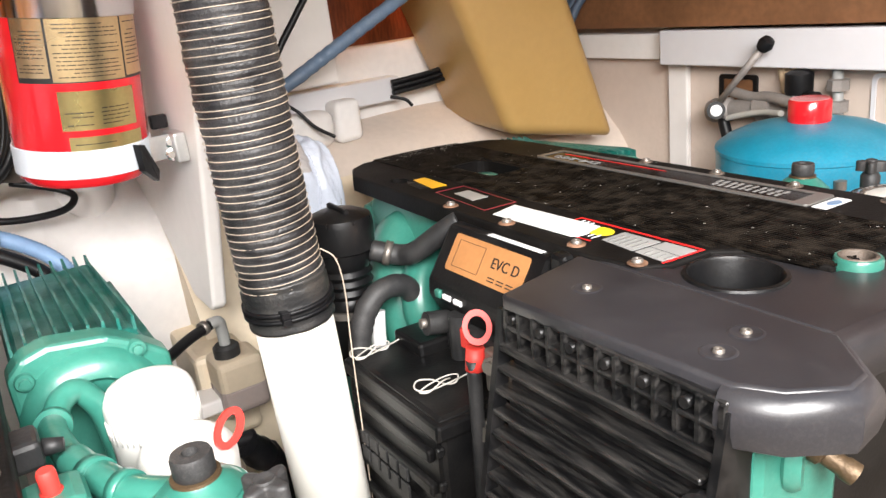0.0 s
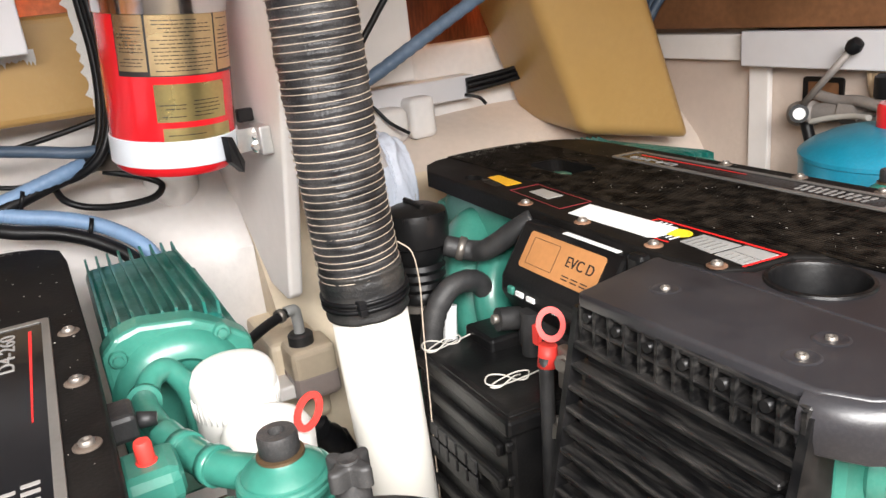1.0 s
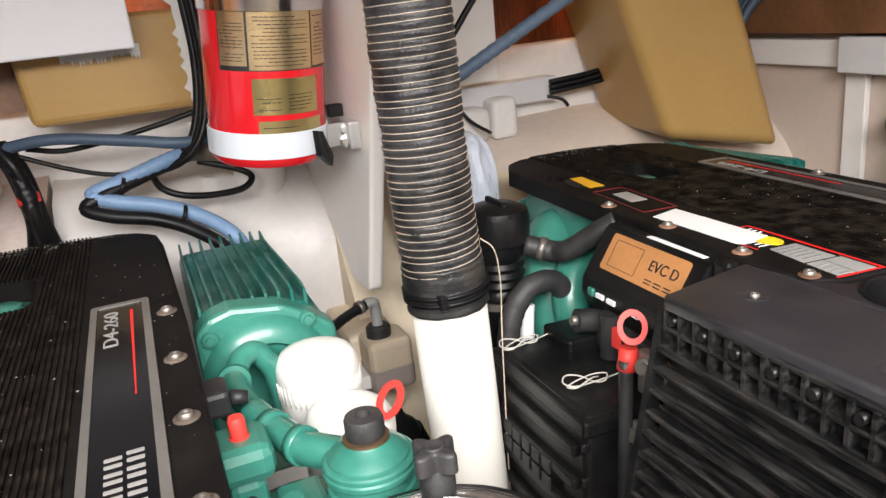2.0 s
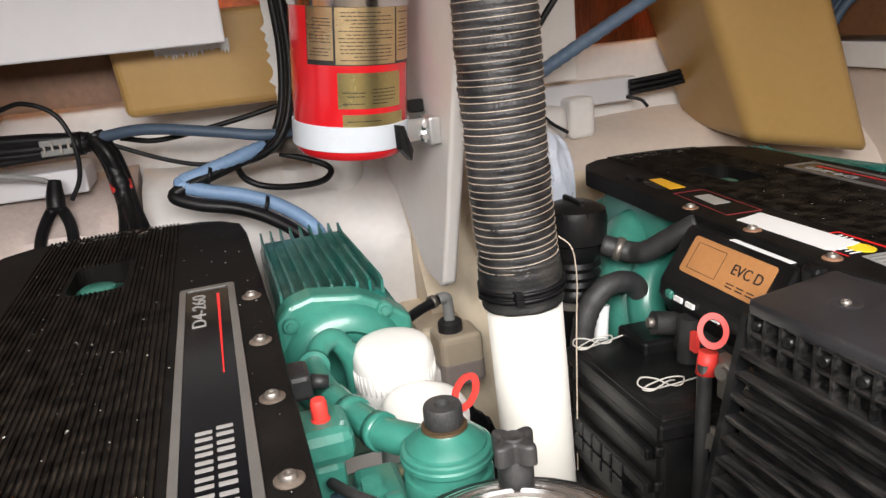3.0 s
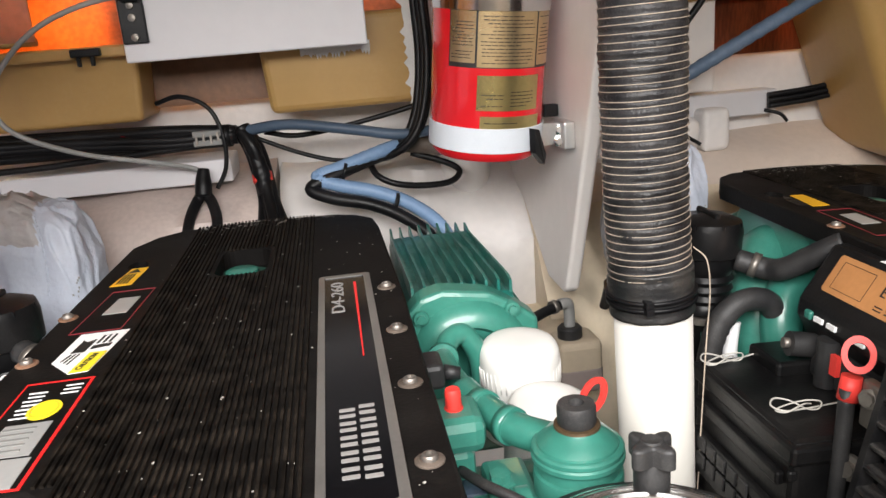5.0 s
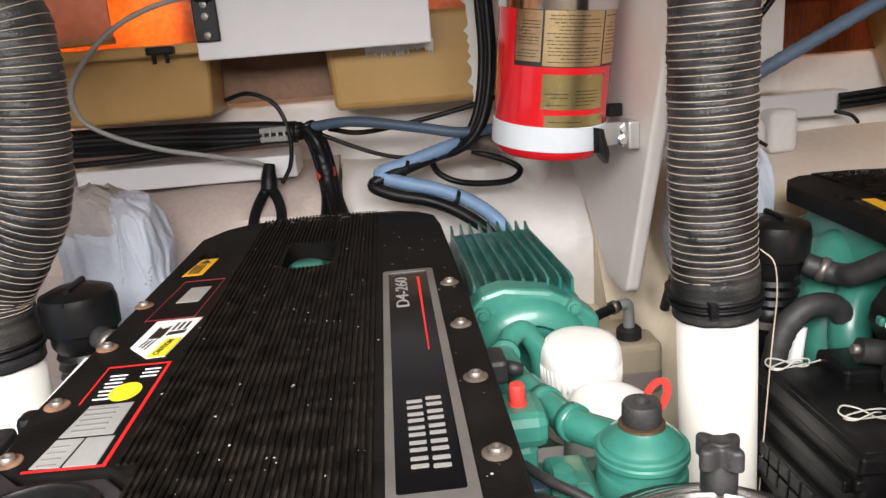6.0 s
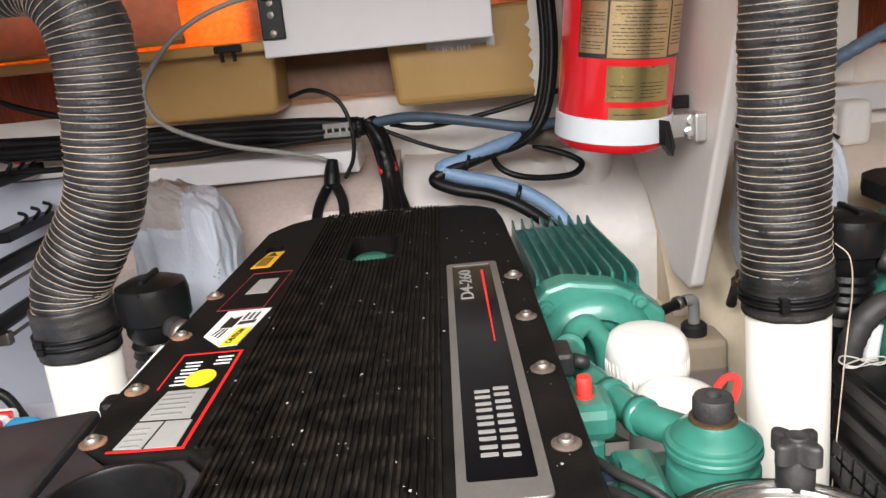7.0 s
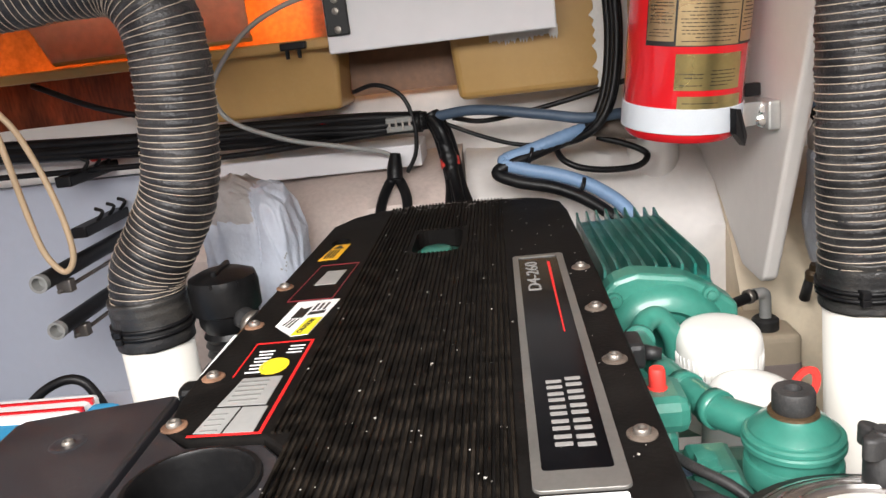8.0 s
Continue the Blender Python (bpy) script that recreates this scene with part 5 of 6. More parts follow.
cable([(0.11, 1.44, 0.922), (0.04, 1.39, 0.912), (-0.05, 1.355, 0.889), (-0.092, 1.345, 0.872), (-0.055, 1.33, 0.854), (0.01, 1.32, 0.838), (0.065, 1.30, 0.813), (0.11, 1.27, 0.775), (0.13, 1.24, 0.71)], 0.0115, CABLE, "black hose looping to the engine", "hose", "hose")
for p in ((0.055, 1.318, 0.838), (-0.03, 1.36, 0.895)):
    solo("cable_tie", tube(nb(), [Vector(p) - Vector((0.003, 0, -0.001)), Vector(p) + Vector((0.003, 0, -0.001))], 0.0165, 16), CABLE, "black cable tie round the hoses", "cable tie")
cable([(0.10, 1.43, 0.905), (0.16, 1.41, 0.885), (0.185, 1.395, 0.868), (0.165, 1.38, 0.852), (0.11, 1.37, 0.852), (0.06, 1.365, 0.862), (0.03, 1.375, 0.878), (0.02, 1.40, 0.895)], 0.006, CABLE, "black cable in a flat loop")
for k, (dx, dy) in enumerate(((0, 0), (0.011, 0.005), (-0.007, 0.010), (0.005, -0.011))):
    cable([(0.128 + dx, 1.40 + dy, 1.455), (0.132 + dx, 1.395 + dy, 1.20), (0.134 + dx, 1.39 + dy, 1.09), (0.122 + dx, 1.385 + dy, 1.00), (0.098 + dx, 1.38 + dy, 0.945), (0.06 + dx, 1.39 + dy, 0.915), (0.0 + dx, 1.42 + dy, 0.90)], 0.0075, CABLE, "black cable hanging in a bundle beside the extinguisher", group="hanging cables")
cable([(-0.20, 1.46, 0.965), (-0.11, 1.445, 0.925), (-0.04, 1.43, 0.905), (0.02, 1.42, 0.905)], 0.0042, CABLE, "thin black cable sagging to the loop")
cable([(-0.36, 1.49, 1.035), (-0.31, 1.465, 1.045), (-0.262, 1.455, 1.02), (-0.243, 1.45, 0.965), (-0.247, 1.45, 0.91), (-0.268, 1.45, 0.872)], 0.0042, CABLE, "thin black cable in a loop")
cable([(-0.17, 1.47, 0.966), (-0.10, 1.485, 0.952), (0.05, 1.47, 0.975), (0.20, 1.46, 1.01)], 0.005, CABLE, "thin black cable rising along the hull")
for k, (dx, dy) in enumerate(((0, 0), (0.012, 0.004), (-0.008, 0.008), (0.004, -0.010))):
    cable([(-0.215 + dx, 1.465 + dy, 0.975), (-0.196 + dx, 1.452 + dy, 0.945), (-0.186 + dx, 1.45 + dy, 0.90), (-0.177 + dx, 1.42 + dy, 0.845), (-0.172 + dx * 2.0, 1.365 + dy, 0.79), (-0.165 + dx * 1.5, 1.315, 0.70)], 0.0105, CABLE, "black cable of the engine loom", group="engine loom")
wrap = [(-0.210, 1.463, 0.978), (-0.194, 1.450, 0.945), (-0.184, 1.443, 0.90), (-0.178, 1.425, 0.855)]
bm = tube(nb(), spline(wrap, 14), lambda s: 0.0155 + 0.0025 * noise.noise(Vector((s * 90, 1.5, 0))), 20)
for v in bm.verts:
    v.co += 0.0018 * noise.noise_vector(v.co * 70)
solo("loom_wrap", bm, CABLE, "crumpled black tape wound round the engine loom", "tape")
solo("red_tape", tube(nb(), [Vector((-0.183, 1.447, 0.892)), Vector((-0.181, 1.441, 0.876))], 0.0190, 18), REDPLASTIC, "red tape band round the loom", "tape")
yc = thing("cable_splitter", (-0.288, 1.455, 0.82), "grey moulded cable splitter", "splitter")
part("splitter_body", tube(nb(), spline([(-0.287, 1.445, 0.912), (-0.29, 1.438, 0.890), (-0.292, 1.428, 0.862)], 6), lambda s: 0.0105 + 0.005 * min(1, s / 0.03), 14), CABLE, yc)
for x in (-0.318, -0.268):
    part("splitter_leg", tube(nb(), spline([(-0.292, 1.43, 0.870), ((x - 0.292) / 2, 1.425, 0.855), (x, 1.385, 0.825), (x * 1.02, 1.34, 0.77), (x * 1.02, 1.32, 0.70)], 6), 0.0100, 12), CABLE, yc)
cable([(0.06, 1.372, 1.243), (-0.10, 1.37, 1.232), (-0.215, 1.368, 1.222), (-0.345, 1.366, 1.221), (-0.44, 1.37, 1.205), (-0.52, 1.375, 1.168), (-0.585, 1.38, 1.105), (-0.600, 1.38, 1.06), (-0.575, 1.385, 1.012), (-0.48, 1.39, 0.968), (-0.377, 1.41, 0.940), (-0.31, 1.44, 0.918), (-0.288, 1.453, 0.900)], 0.0046, GREYCABLE, "grey cable swinging from the bracket to the loom")

# white shelf box with its bracket
shelf = thing("shelf_box", (-0.17, 1.49, 1.112), "white painted box hung under the deck", "box")
part("box_body", box(nb(), -0.374, 0.037, 1.388, 1.59, 1.112, 1.455, 0.003), LEDGE, shelf)
br = part("bracket", box(nb(), -0.371, -0.330, 1.378, 1.388, 1.143, 1.30, 0.002), CABLE, shelf, "black steel bracket")
for z in (1.153, 1.185, 1.205):
    part("screw", lathe(nb(), [(0.007, 0), (0.006, 0.003), (0, 0.004)], (-0.350, 1.378, z), (0, -1, 0), 14), STEEL, br)
part("cable_clamp", box(nb(), -0.362, -0.335, 1.360, 1.380, 1.210, 1.228, 0.003), CABLE, shelf)
part("cable_clamp", box(nb(), -0.26, -0.22, 1.362, 1.388, 1.216, 1.232, 0.004), CABLE, shelf)
# torn filler along the box and the laminate
def torn(edge, far, y, seed, label):
    """A thin plaster strip with a torn edge; edge and far are lines of (x, z)."""
    rg = random.Random(seed)
    n = 46
    out = []
    for k in range(n + 1):
        s = k / n
        (xa, za), (xb, zb) = edge
        d = rg.uniform(-0.012, 0.002) * (1.0 if k % 2 else 0.25)
        px, pz = xa + (xb - xa) * s, za + (zb - za) * s
        nx, nz = (1, 0) if abs(zb - za) > abs(xb - xa) else (0, 1)
        out.append((px + nx * d, pz + nz * d))
    out += [far[1], far[0]]
    bm = plate(nb(), out, 0, 0.004)
    bm.transform(Matrix.Translation((0, y, 0)) @ pose(0, 0, 0, 90, 0, 0))
    return solo("filler", bm, FIBRE, label, "filler")


torn(((0.118, 0.985), (0.104, 1.42)), ((0.175, 0.985), (0.175, 1.42)), 1.478, 3, "torn white filler on the laminate edge")
torn(((-0.085, 1.099), (0.045, 1.102)), ((-0.085, 1.118), (0.045, 1.118)), 1.478, 5, "torn white filler beneath the box")
solo("cable_holder", box(nb(), -0.475, -0.425, 1.425, 1.445, 1.128, 1.142, 0.003), CABLE, "black cable holder on the laminate flange", "cable holder")
for x in (-0.463, -0.44):
    solo("cable_hook", box(nb(), x - 0.003, x + 0.003, 1.428, 1.438, 1.112, 1.130, 0.001, 1), CABLE, "black hook beneath the flange", "hook", group="hooks")

# ---- padded cushions hung behind the engines ----
def cushion(dx):
    at = Vector((-0.518 + dx, 1.235, 0.775))

    def surface(d):
        """The cloth in direction d: a stuffed box with gathers below its seam."""
        p = Vector(d).normalized()
        p = Vector([math.copysign(abs(c) ** 0.55, c) for c in p])
        low = min(1, max(0, (0.62 - p.z) / 0.25))
        gather = 0.020 * low * math.sin(p.x * 15 + 2.0 * noise.noise(p * 2)) * (0.5 + 0.5 * noise.noise(p * 3))
        ridge = 1 - abs(noise.noise(Vector((p.x * 3.0 + 0.9 * p.z, p.y * 3, p.z * 1.4 + dx))))
        s = 1 + gather + 0.075 * (ridge ** 4 - 0.45) + 0.06 * noise.noise(p * 2.0) + 0.016 * noise.noise(p * 8)
        seam_x = abs(p.x - 0.20 - 0.10 * math.sin(3 * p.z)) / 0.07
        seam_z = abs(p.z - 0.60 - 0.08 * p.x) / 0.06 if p.x < 0.2 else 9
        s -= 0.035 * math.exp(-min(seam_x, seam_z) ** 2)
        p = p * s
        return at + Vector((p.x * 0.082, p.y * 0.07, p.z * 0.150 - 0.02 * p.x))

    t = thing("cushion", at - Vector((0, 0, 0.155)), "bluish white satin cushion, creased, with a soiled top", "cushion", "cushions")
    bm = nb()
    bmesh.ops.create_icosphere(bm, subdivisions=6, radius=1)
    top = []
    for v in bm.verts:
        d = v.co.normalized()
        q = [math.copysign(abs(c) ** 0.55, c) for c in d]
        if q[2] > 0.60 + 0.08 * q[0] and q[0] < 0.20 + 0.10 * math.sin(3 * q[2]):
            top.append(v.index)
        v.co = surface(d)
    top = set(top)
    for f in bm.faces:
        f.smooth = True
        f.material_index = 1 if all(v.index in top for v in f.verts) else 0
    body = part("cushion_body", bm, BAG, t)
    body.data.materials.append(BAGTOP)
    # puckered seams
    line = []
    for k in range(60):
        z = 0.99 - 0.9 * k / 59
        x = 0.20 + 0.10 * math.sin(3 * z)
        d = Vector((x ** 1.818, -(1 - 0.3 * z * z) * 0.8, math.copysign(abs(z) ** 1.818, z)))
        line.append(surface(d) + Vector((0, -0.0005, 0.0005 * math.sin(k * 2.1))))
    part("seam", tube(nb(), line, lambda s: 0.0016 + 0.0008 * math.sin(s * 700), 7), BAG, t, "puckered seam")
    bm = nb()
    rg = random.Random(2)
    for row in range(3):
        for k in range(6):
            if rg.random() < 0.25:
                continue
            w = 0.0035 * (0.5 + rg.random() * 0.5)
            c = surface(Vector((0.42 + 0.055 * k, -0.8, 0.02 - 0.045 * row + 0.02 * k)))
            box(bm, c.x - w / 2, c.x + w / 2, c.y - 0.0006, c.y + 0.0008, c.z - 0.0018, c.z + 0.0018)
    tagged(part("print", bm, GREYCABLE, t, "faded grey print"), kind="stuff")
    return t


cushion(0)
cushion(1.02)

# ---- port side: tubes, clips and hanging leads ----
for z, y0, y1 in ((0.775, 1.235, 1.60), (0.678, 1.25, 1.60)):
    t = thing("rod_tube", (-0.93, (y0 + y1) / 2, z - 0.018), "black tube with a grey open end on the side wall", "tube", "wall tubes")
    bm = lathe(nb(), [(0.0165, 0), (0.0165, y1 - y0), (0.012, y1 - y0)], (-0.935, y0, z), (0, 1, 0), 20, cap=False)
    part("tube", bm, CABLE, t)
    part("tube_end", lathe(nb(), [(0.0, 0.02), (0.012, 0.02), (0.0125, -0.002), (0.0172, -0.002), (0.0172, 0.010)], (-0.935, y0, z), (0, 1, 0), 20, cap=False), GREYCABLE, t, "grey end ring")
    part("tube_clip", box(nb(), -0.95, -0.92, y0 + 0.07, y0 + 0.09, z - 0.042, z - 0.016, 0.003), STEEL, t)
    part("guide_rod", rod(nb(), (-0.94, y0 + 0.06, z - 0.036), (-0.94, y1, z - 0.036), 0.004, None, 10), STEEL, t)
for y0, y1, z in ((1.40, 1.64, 0.932), (1.41, 1.60, 0.825)):
    t = thing("wall_clip", (-0.94, y0, z - 0.012), "black clip rail on the side wall", "clip rail", "clip rails")
    part("rail", box(nb(), -0.958, -0.925, y0, y1, z - 0.011, z + 0.011, 0.003), CABLE, t)
    for k in range(3):
        part("hook", tube(nb(), spline([(-0.93, y0 + 0.06 + 0.05 * k, z + 0.01), (-0.915, y0 + 0.06 + 0.05 * k, z + 0.028), (-0.93, y0 + 0.06 + 0.05 * k, z + 0.036)], 4), 0.004, 8), CABLE, t)
    if z > 0.9:
        part("red_grip", rod(nb(), (-0.925, 1.50, 0.962), (-0.925, 1.60, 0.955), 0.008, None, 10), REDPLASTIC, t)
cable([(-0.955, 1.22, 1.17), (-0.93, 1.215, 1.09), (-0.915, 1.21, 1.01), (-0.91, 1.22, 0.90), (-0.90, 1.225, 0.83), (-0.875, 1.23, 0.795), (-0.855, 1.235, 0.83), (-0.865, 1.235, 0.93), (-0.895, 1.23, 1.04), (-0.925, 1.22, 1.10), (-0.955, 1.21, 1.19)], 0.0056, BEIGECABLE, "beige lead hanging in a long loop")
cable([(-0.98, 1.20, 1.15), (-0.94, 1.19, 1.22), (-0.90, 1.18, 1.29), (-0.88, 1.17, 1.36)], 0.011, BEIGECABLE, "beige lead rising to the deck")
cable([(-0.98, 1.24, 1.12), (-0.95, 1.24, 1.18), (-0.92, 1.24, 1.25), (-0.88, 1.24, 1.27)], 0.010, CABLE, "dark lead tied under the deck")
cable([(-0.99, 1.46, 1.12), (-0.86, 1.44, 1.065), (-0.74, 1.44, 1.03)], 0.006, CABLE, "thin black cable below the laminate")
bm = box(nb(), -0.86, -0.60, 0.60, 0.86, 0.66, 0.715, 0.02, 3)
for v in bm.verts:
    v.co.z += 0.01 * noise.noise(v.co * 12)
cl = thing("folded_cloth", (-0.73, 0.73, 0.66), "folded blue cloth with a white red-striped hem", "cloth")
part("cloth_body", bm, BLUECLOTH, cl)
part("hem", box(nb(), -0.87, -0.64, 0.80, 0.865, 0.70, 0.722, 0.008), WHITELABEL, cl)
for k in range(2):
    part("stripe", box(nb(), -0.872, -0.638, 0.815 + 0.025 * k, 0.822 + 0.025 * k, 0.715, 0.724, 0.001, 1), RED, cl)
solo("side_locker", box(nb(), -1.355, -0.58, 0.35, 1.02, 0.252, 0.655, 0.01), SKYTINT, "pale locker top along the hull side, tinted with sky blue", "locker")
cable([(-0.80, 0.88, 0.66), (-0.74, 0.90, 0.715), (-0.69, 0.91, 0.72), (-0.66, 0.91, 0.66)], 0.007, CABLE, "black cable arching over the locker")

# ---- middle: small bottle with its hose ----
jar = thing("expansion_bottle", (0.325, 1.16, 0.50), "cloudy plastic bottle half full of fluid", "bottle")
part("bottle_body", box(nb(), 0.288, 0.366, 1.125, 1.20, 0.512, 0.606, 0.012, 3), JAR, jar)
part("bottle_fluid", box(nb(), 0.2874, 0.3666, 1.1244, 1.2006, 0.511, 0.566, 0.0125, 3), FLUID, jar, "darker lower half with fluid")
part("bottle_cap", lathe(nb(), [(0.020, 0.60), (0.021, 0.605), (0.021, 0.622), (0.017, 0.626), (0.0, 0.626)], (0.318, 1.16, 0), (0, 0, 1), 24), RUBBER, jar, "black screw cap")
part("bottle_elbow", tube(nb(), spline([(0.318, 1.16, 0.62), (0.318, 1.16, 0.65), (0.314, 1.155, 0.668), (0.298, 1.15, 0.670)], 6), 0.0095, 12), GREYCABLE, jar, "grey elbow")
part("bottle_hose", tube(nb(), spline([(0.300, 1.15, 0.669), (0.26, 1.13, 0.665), (0.22, 1.10, 0.660), (0.17, 1.05, 0.66)], 6), 0.0085, 12), CABLE, jar, "black hose")
part("hose_clamp", tube(nb(), [Vector((0.292, 1.148, 0.669)), Vector((0.284, 1.144, 0.668))], 0.0115, 14), STEEL, jar)
bm = box(nb(), 0.225, 0.30, 1.14, 1.20, 0.52, 0.545, 0.004)
part("bottle_bracket", bm, PANEL, jar, "white bracket")
part("bracket_nut", lathe(nb(), [(0.010, 0), (0.010, 0.008), (0, 0.012)], (0.245, 1.14, 0.553), (0, -1, 0.3), 8), CHROME, jar)
part("bottle_support", box(nb(), 0.27, 0.36, 1.19, 1.36, 0.44, 0.60, 0.01), CREAM, jar)
pl = thing("hull_fitting", (0.30, 0.98, 0.50), "black hose fitting on the hull", "fitting")
bm = lathe(nb(), [(0.022, 0), (0.024, 0.02), (0.020, 0.03), (0.020, 0.05), (0, 0.05)], (0.295, 0.98, 0.515), (-0.5, -0.3, 0.8), 16)
rod(bm, (0.285, 0.975, 0.555), (0.255, 0.97, 0.562), 0.012, 0.010, 12)
part("fitting_body", bm, CABLE, pl)
part("fitting_hose", tube(nb(), spline([(0.30, 0.985, 0.52), (0.32, 0.99, 0.45), (0.33, 1.0, 0.30)], 6), 0.02, 14), CABLE, pl)
v = thing("drain_valve", (0.345, 1.25, 0.60), "small brown valve behind the pipe", "valve")
part("valve_body", lathe(nb(), [(0.011, 0), (0.013, 0.012), (0.008, 0.018), (0.008, 0.028), (0, 0.028)], (0.402, 1.19, 0.672), (0.1, -0.2, 1), 10), BRASS, v)
part("valve_stem", rod(nb(), (0.402, 1.195, 0.68), (0.400, 1.215, 0.63), 0.007, 0.009, 12), RUBBER, v)
bm = extrude_x(nb(), [(1.16, 0.252), (1.215, 0.45), (1.26, 0.60), (1.33, 0.71), (1.41, 0.78), (1.41, 0.252)], 0.313, 0.95, 30, lumpy(0.008, 6))
ob = solo("hull_slope", bm, CREAM, "cream sloping side of the hull", "hull side", kind="structure")
for f in ob.data.polygons:
    f.use_smooth = True

# ---- starboard: tank, tap and fittings ----
TX, TY, TR = 1.30, 0.785, 0.155
tank = thing("pressure_tank", (TX, TY, 0.255), "blue steel pressure tank, dusty domed top", "tank")
part("tank_body", lathe(nb(), [(TR * 0.95, 0.0), (TR, 0.01), (TR, 0.530), (TR * 1.012, 0.532), (TR * 1.012, 0.539), (TR * 0.985, 0.543), (TR * 0.90, 0.553), (TR * 0.70, 0.567), (TR * 0.4, 0.577), (0.0, 0.58)], (TX, TY, 0.255), (0, 0, 1), 56), BLUETANK, tank)
part("tank_valve", lathe(nb(), [(0.035, 0.825), (0.036, 0.83), (0.036, 0.868), (0.033, 0.872), (0, 0.872)], (TX, TY, 0), (0, 0, 1), 28), RED, tank, "red valve collar")
part("tank_stud", lathe(nb(), [(0.010, 0.72), (0.010, 0.735), (0, 0.737)], (TX - 0.10, TY - 0.12, 0.03), (0, 0, 1), 10), STEEL, tank)
tap = thing("ball_valve", (1.46, 1.10, 0.79), "grey ball valve with a long lever on the wall", "valve")
part("valve_body", lathe(nb(), [(0.0, 0), (0.022, 0), (0.026, 0.01), (0.026, 0.05), (0.020, 0.055), (0.020, 0.11), (0.026, 0.115), (0.026, 0.15)], (1.44, 1.15, 0.812), (0.05, -1, 0.12), 20), DULL, tap)
part("lever", rod(nb(), (1.41, 1.12, 0.822), (1.40, 0.997, 0.952), 0.0065, 0.0075, 12), DULL, tap, "grey steel lever")
part("lever_knob", lathe(nb(), [(0.0, -0.016), (0.012, -0.012), (0.016, 0), (0.012, 0.012), (0, 0.016)], (1.40, 0.990, 0.960), (0, -0.7, 0.7), 18), CABLE, tap, "black lever knob")
part("valve_end", lathe(nb(), [(0.0, 0.0), (0.012, 0.0), (0.012, 0.004)], (1.395, 1.10, 0.824), (-1, -0.8, 0.2), 18), WHITELABEL, tap)
part("valve_collar", lathe(nb(), [(0.019, -0.012), (0.019, 0.0), (0.012, 0.0), (0.012, -0.003)], (1.397, 1.102, 0.824), (-1, -0.8, 0.2), 18), CABLE, tap)
part("down_hose", tube(nb(), spline([(1.43, 1.11, 0.80), (1.425, 1.09, 0.74), (1.435, 1.10, 0.66), (1.44, 1.11, 0.45)], 6), 0.012, 12), CABLE, tap)
tap.location += Vector((0, -0.045, -0.010))
solo("wall_plate", plate(nb(), rrect(-0.048, 0.048, -0.044, 0.044, 0.008), 0, 0.006, [rrect(-0.038, 0.038, -0.034, 0.034, 0.006)]), CABLE, "black square frame on the wall", "frame", base=(0, 0, 0)).matrix_world = pose(1.4985, 1.076, 0.829, 90, 0, -90)
# flat plate coloured dark as the shade of an opening
solo("wall_recess", box(nb(), 1.4955, 1.4985, 1.039, 1.113, 0.796, 0.862), BROWN, "flat dark plate in place of a shaded opening in the frame", "opening")
pump = thing("pressure_switch", (1.44, 0.925, 0.83), "black pressure switch with a white collar", "switch")
part("switch_head", lathe(nb(), [(0.024, 0.875), (0.026, 0.88), (0.026, 0.915), (0.018, 0.92), (0, 0.92)], (1.44, 0.925, 0), (0, 0, 1), 20), CABLE, pump)
part("switch_collar", lathe(nb(), [(0.018, 0.84), (0.018, 0.876), (0, 0.876)], (1.44, 0.925, 0), (0, 0, 1), 20), WHITELABEL, pump)
part("switch_knob", rod(nb(), (1.43, 0.905, 0.872), (1.42, 0.875, 0.872), 0.010, 0.013, 14), CABLE, pump)
part("switch_pipe", tube(nb(), spline([(1.44, 1.00, 0.835), (1.44, 0.93, 0.832), (1.40, 0.86, 0.83), (1.33, 0.80, 0.855)], 6), 0.012, 12), DULL, pump)
pump.location += Vector((0, -0.028, -0.025))
cable([(1.45, 1.06, 0.845), (1.44, 1.0, 0.838), (1.43, 0.95, 0.842), (1.41, 0.88, 0.835), (1.37, 0.83, 0.838)], 0.011, DULL, "dull grey pipe between the valve and the tank", "pipe", "pipe")
cable([(1.43, 1.06, 0.79), (1.42, 1.0, 0.806), (1.41, 0.95, 0.815), (1.39, 0.90, 0.82)], 0.006, STRING, "pale string along the pipe", "string", "string")
for y in (0.955, 0.945):
    cable([(1.47, y, 0.90), (1.472, y - 0.002, 0.88), (1.47, y - 0.012, 0.84)], 0.009, BEIGECABLE, "beige hose dropping behind the ledge", "hose", "hose")
pp = thing("wall_pipe", (1.465, 0.84, 0.78), "grey pipe with a union nut on the wall", "pipe")
part("pipe", rod(nb(), (1.465, 0.835, 0.90), (1.465, 0.828, 0.76), 0.010, None, 14), GREYCABLE, pp)
for z in (0.866, 0.825):
    part("union_nut", lathe(nb(), [(0.012, -0.012), (0.020, -0.010), (0.020, 0.010), (0.012, 0.012)], (1.465, 0.832, z), (0, 0, 1), 8), DULL, pp, smooth=False)
solo("wall_frame", plate(nb(), rrect(-0.05, 0.05, -0.05, 0.05, 0.012), 0, 0.004, [rrect(-0.042, 0.042, -0.042, 0.042, 0.010)]), LEDGE, "pale square frame on the wall", "frame", base=(0, 0, 0)).matrix_world = pose(1.4985, 0.735, 0.835, 90, 0, -90)

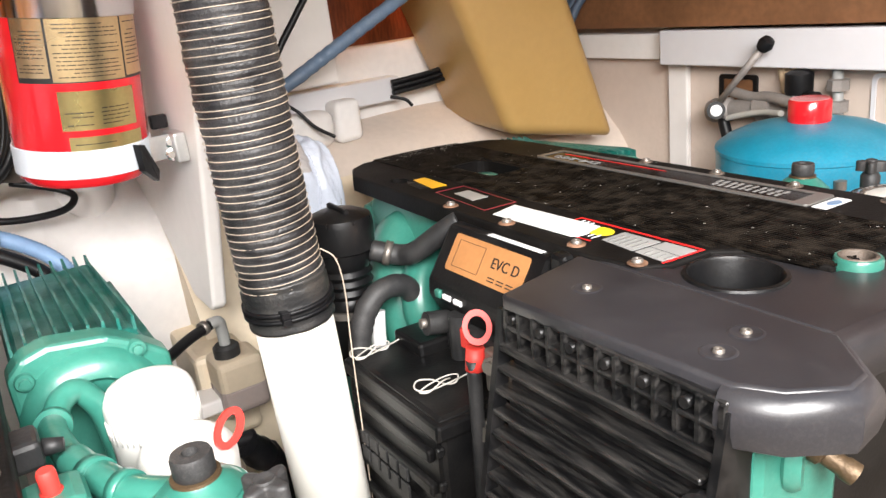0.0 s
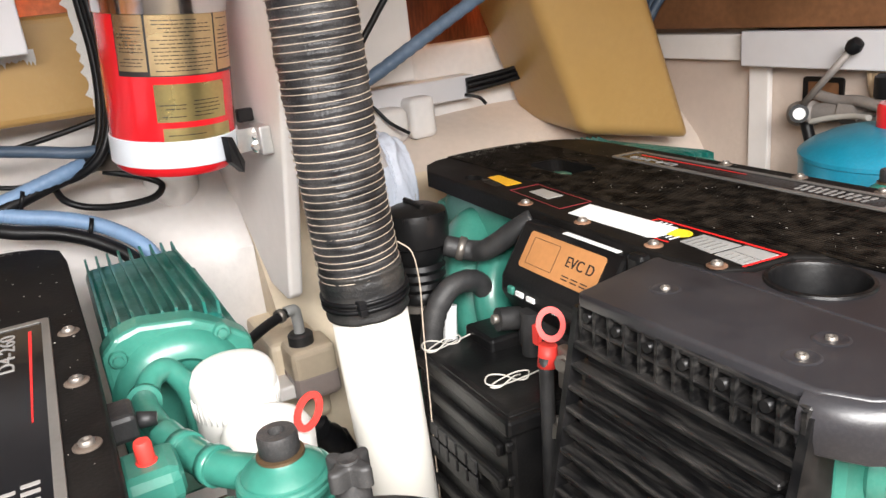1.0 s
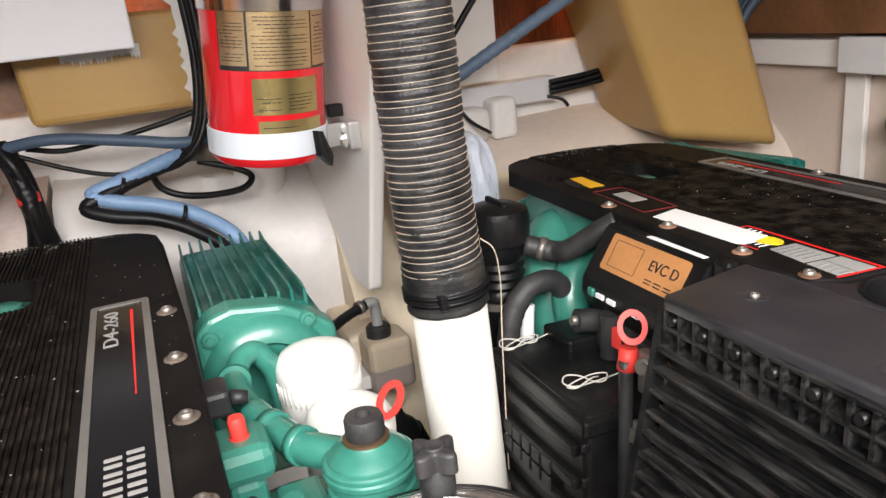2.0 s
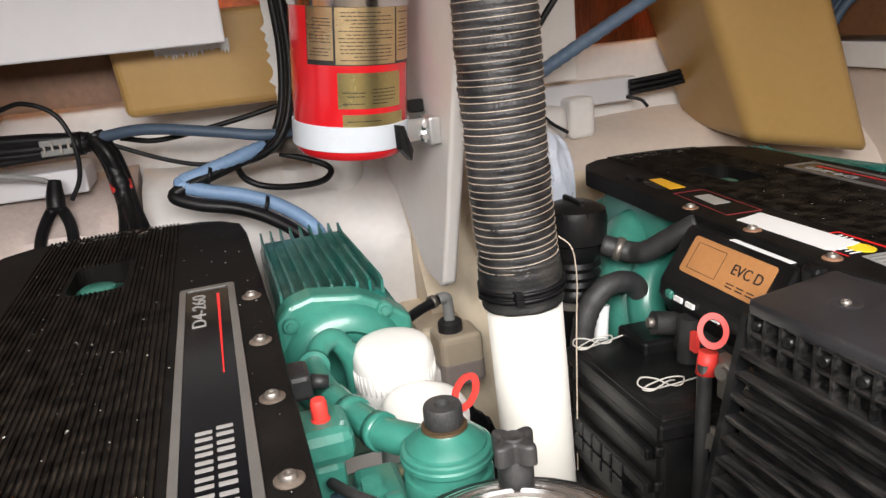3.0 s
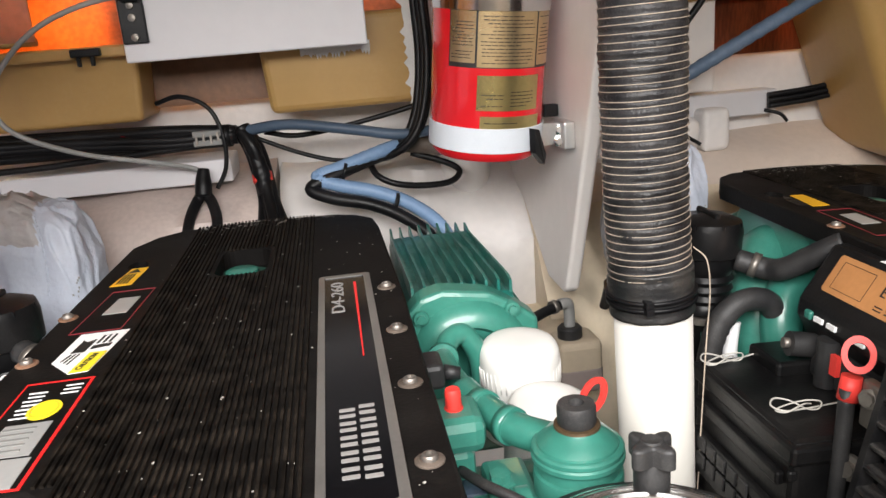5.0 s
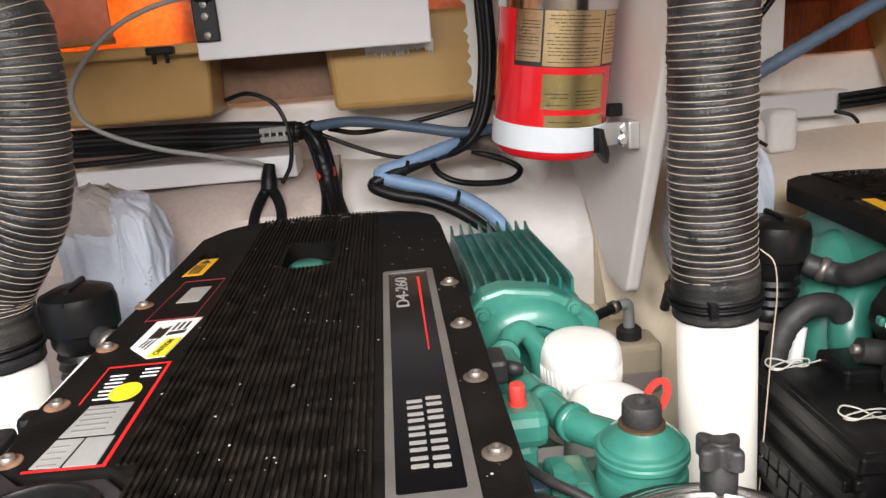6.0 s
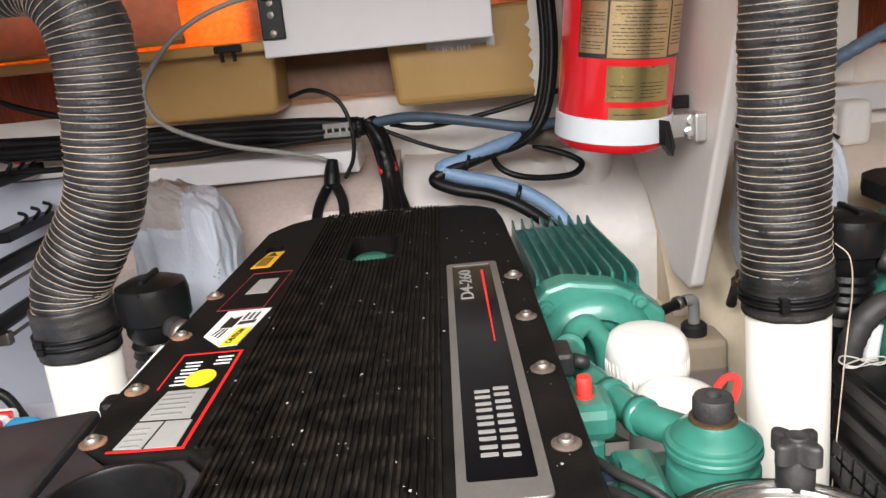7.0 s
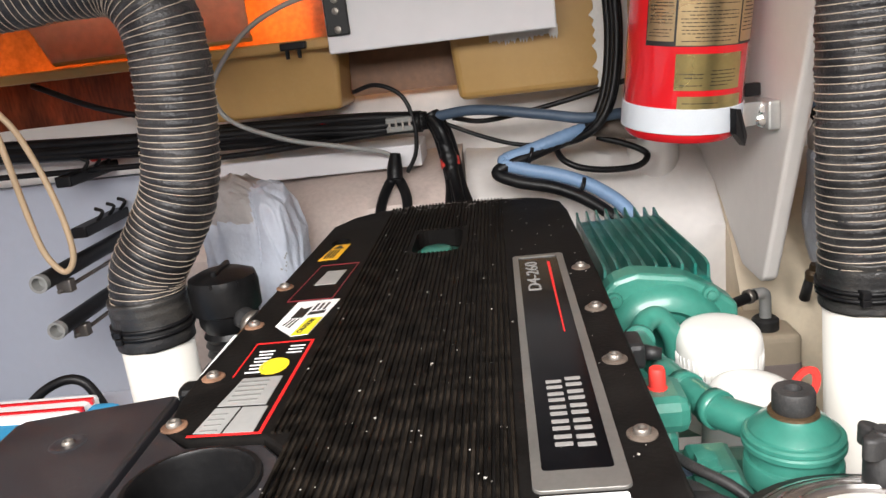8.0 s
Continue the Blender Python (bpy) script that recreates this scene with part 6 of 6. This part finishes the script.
# ---- starboard back: conduit, cables, foam ----
cable([(0.45, 1.39, 0.925), (0.596, 1.40, 0.985), (0.70, 1.40, 1.035), (0.80, 1.395, 1.085), (0.905, 1.39, 1.137), (1.02, 1.38, 1.20)], 0.0135, SLATEHOSE, "slate blue corrugated conduit rising to the deck", "conduit", "conduit", ribs=0.0007)
cable([(0.50, 1.30, 0.98), (0.552, 1.30, 1.057), (0.59, 1.30, 1.105), (0.63, 1.30, 1.16), (0.67, 1.31, 1.25)], 0.0062, CABLE, "thin black cable rising to the deck")
for k in range(3):
    cable([(0.92, 1.585, 0.905 + 0.012 * k), (1.0, 1.57, 0.912 + 0.012 * k), (1.08, 1.56, 0.922 + 0.012 * k), (1.2, 1.56, 0.93 + 0.012 * k)], 0.0060, CABLE, "dark conduit leaving the batten", "conduit", "conduit", "conduits by the batten")
cable([(0.92, 1.60, 0.895), (0.95, 1.585, 0.885), (0.965, 1.58, 0.868)], 0.004, CABLE, "thin black cable end by the batten")
cable([(0.62, 1.58, 0.945), (0.66, 1.55, 0.915), (0.69, 1.53, 0.875), (0.72, 1.50, 0.85)], 0.004, CABLE, "thin black cable over the foam")
for a, b, w, r in ((0.50, 0.75, 0.055, 0.025), (0.752, 0.815, 0.05, 0.015)):
    bm = box(nb(), a, b, 1.55, 1.645, 0.82, 0.90 if a < 0.7 else 0.915, r, 4)
    for vv in bm.verts:
        vv.co += 0.006 * noise.noise_vector(vv.co * 14)
    for f in bm.faces:
        f.smooth = True
    solo("foam_block", bm, WHITE, "white foam block on the stringer", "foam block", group="foam blocks")
for k in range(4):
    cable([(1.36, 1.46 + 0.02 * k, 1.00), (1.40, 1.45 + 0.02 * k, 1.06), (1.46, 1.43 + 0.02 * k, 1.10), (1.47, 1.40 + 0.02 * k, 1.18), (1.45, 1.38, 1.30)], 0.011, GREYHOSE, "slate hose in a bundle in the corner", "hose", "hose", "corner hoses")
cable([(1.47, 1.15, 1.00), (1.465, 1.15, 1.10), (1.46, 1.14, 1.25), (1.46, 1.14, 1.44)], 0.010, CABLE, "black cable above the ledge")
solo("dark_lining", box(nb(), 1.44, 1.497, -0.6, 1.60, 0.982, 1.455), BROWN, "dark brown laminate lining above the ledge", "lining")
MOULD = [(-0.934, 1.157), (-0.535, 1.16), (-0.535, 1.45), (-1.065, 1.45)]
mould = thing("deck_moulding", (-0.80, 1.46, 1.15), "thin peach laminate moulding lit through by the sun", "deck moulding")
bm = plate(nb(), MOULD, -0.004, 0.0, inset=0.001)
bm.transform(Matrix.Translation((0, 1.455, 0)) @ pose(0, 0, 0, 90, 0, 0))
part("face", bm, PEACH, mould)
part("lip", tube(nb(), [Vector((MOULD[0][0], 1.462, MOULD[0][1])), Vector((MOULD[1][0], 1.462, MOULD[1][1]))], 0.007, 12), TAN, mould, "rounded lower edge")
part("end_edge", tube(nb(), [Vector((MOULD[0][0], 1.462, MOULD[0][1])), Vector((MOULD[-1][0], 1.462, MOULD[-1][1]))], 0.005, 12), PEACH, mould, "glowing slanted edge")
solo("laminate_edge", box(nb(), 0.70, 1.10, 1.56, 1.625, 1.14, 1.16, 0.004), TAN, "yellow laminate edge beneath the deck", "laminate edge")
solo("white_pillar", box(nb(), 0.50, 0.79, 1.58, 1.63, 0.95, 1.455, 0.006), PANEL, "white painted pillar under the deck", "pillar")
# unseen sheet added to keep the sky out above the port wall
solo("light_wall", box(nb(), -1.42, -1.36, -1.0, 1.66, 1.034, 1.455), ORANGE, "unseen orange laminate side closing out the sky above the wall panel", "laminate side")
cable([(-1.35, 1.515, 0.998), (-1.0, 1.50, 0.983), (-0.62, 1.50, 0.974), (-0.33, 1.48, 0.967), (-0.23, 1.468, 0.966)], 0.021, CABLE, "thick black cable in the middle of the bundle", group="cable bundle")
cable([(0.335, 1.50, 0.985), (0.40, 1.48, 0.975), (0.47, 1.46, 0.94), (0.52, 1.47, 0.89)], 0.010, CABLE, "black cable passing behind the centre panel")
cable([(0.335, 1.52, 0.945), (0.42, 1.50, 0.935), (0.50, 1.49, 0.945)], 0.012, GREYHOSE, "slate conduit passing behind the centre panel", "conduit", "conduit")
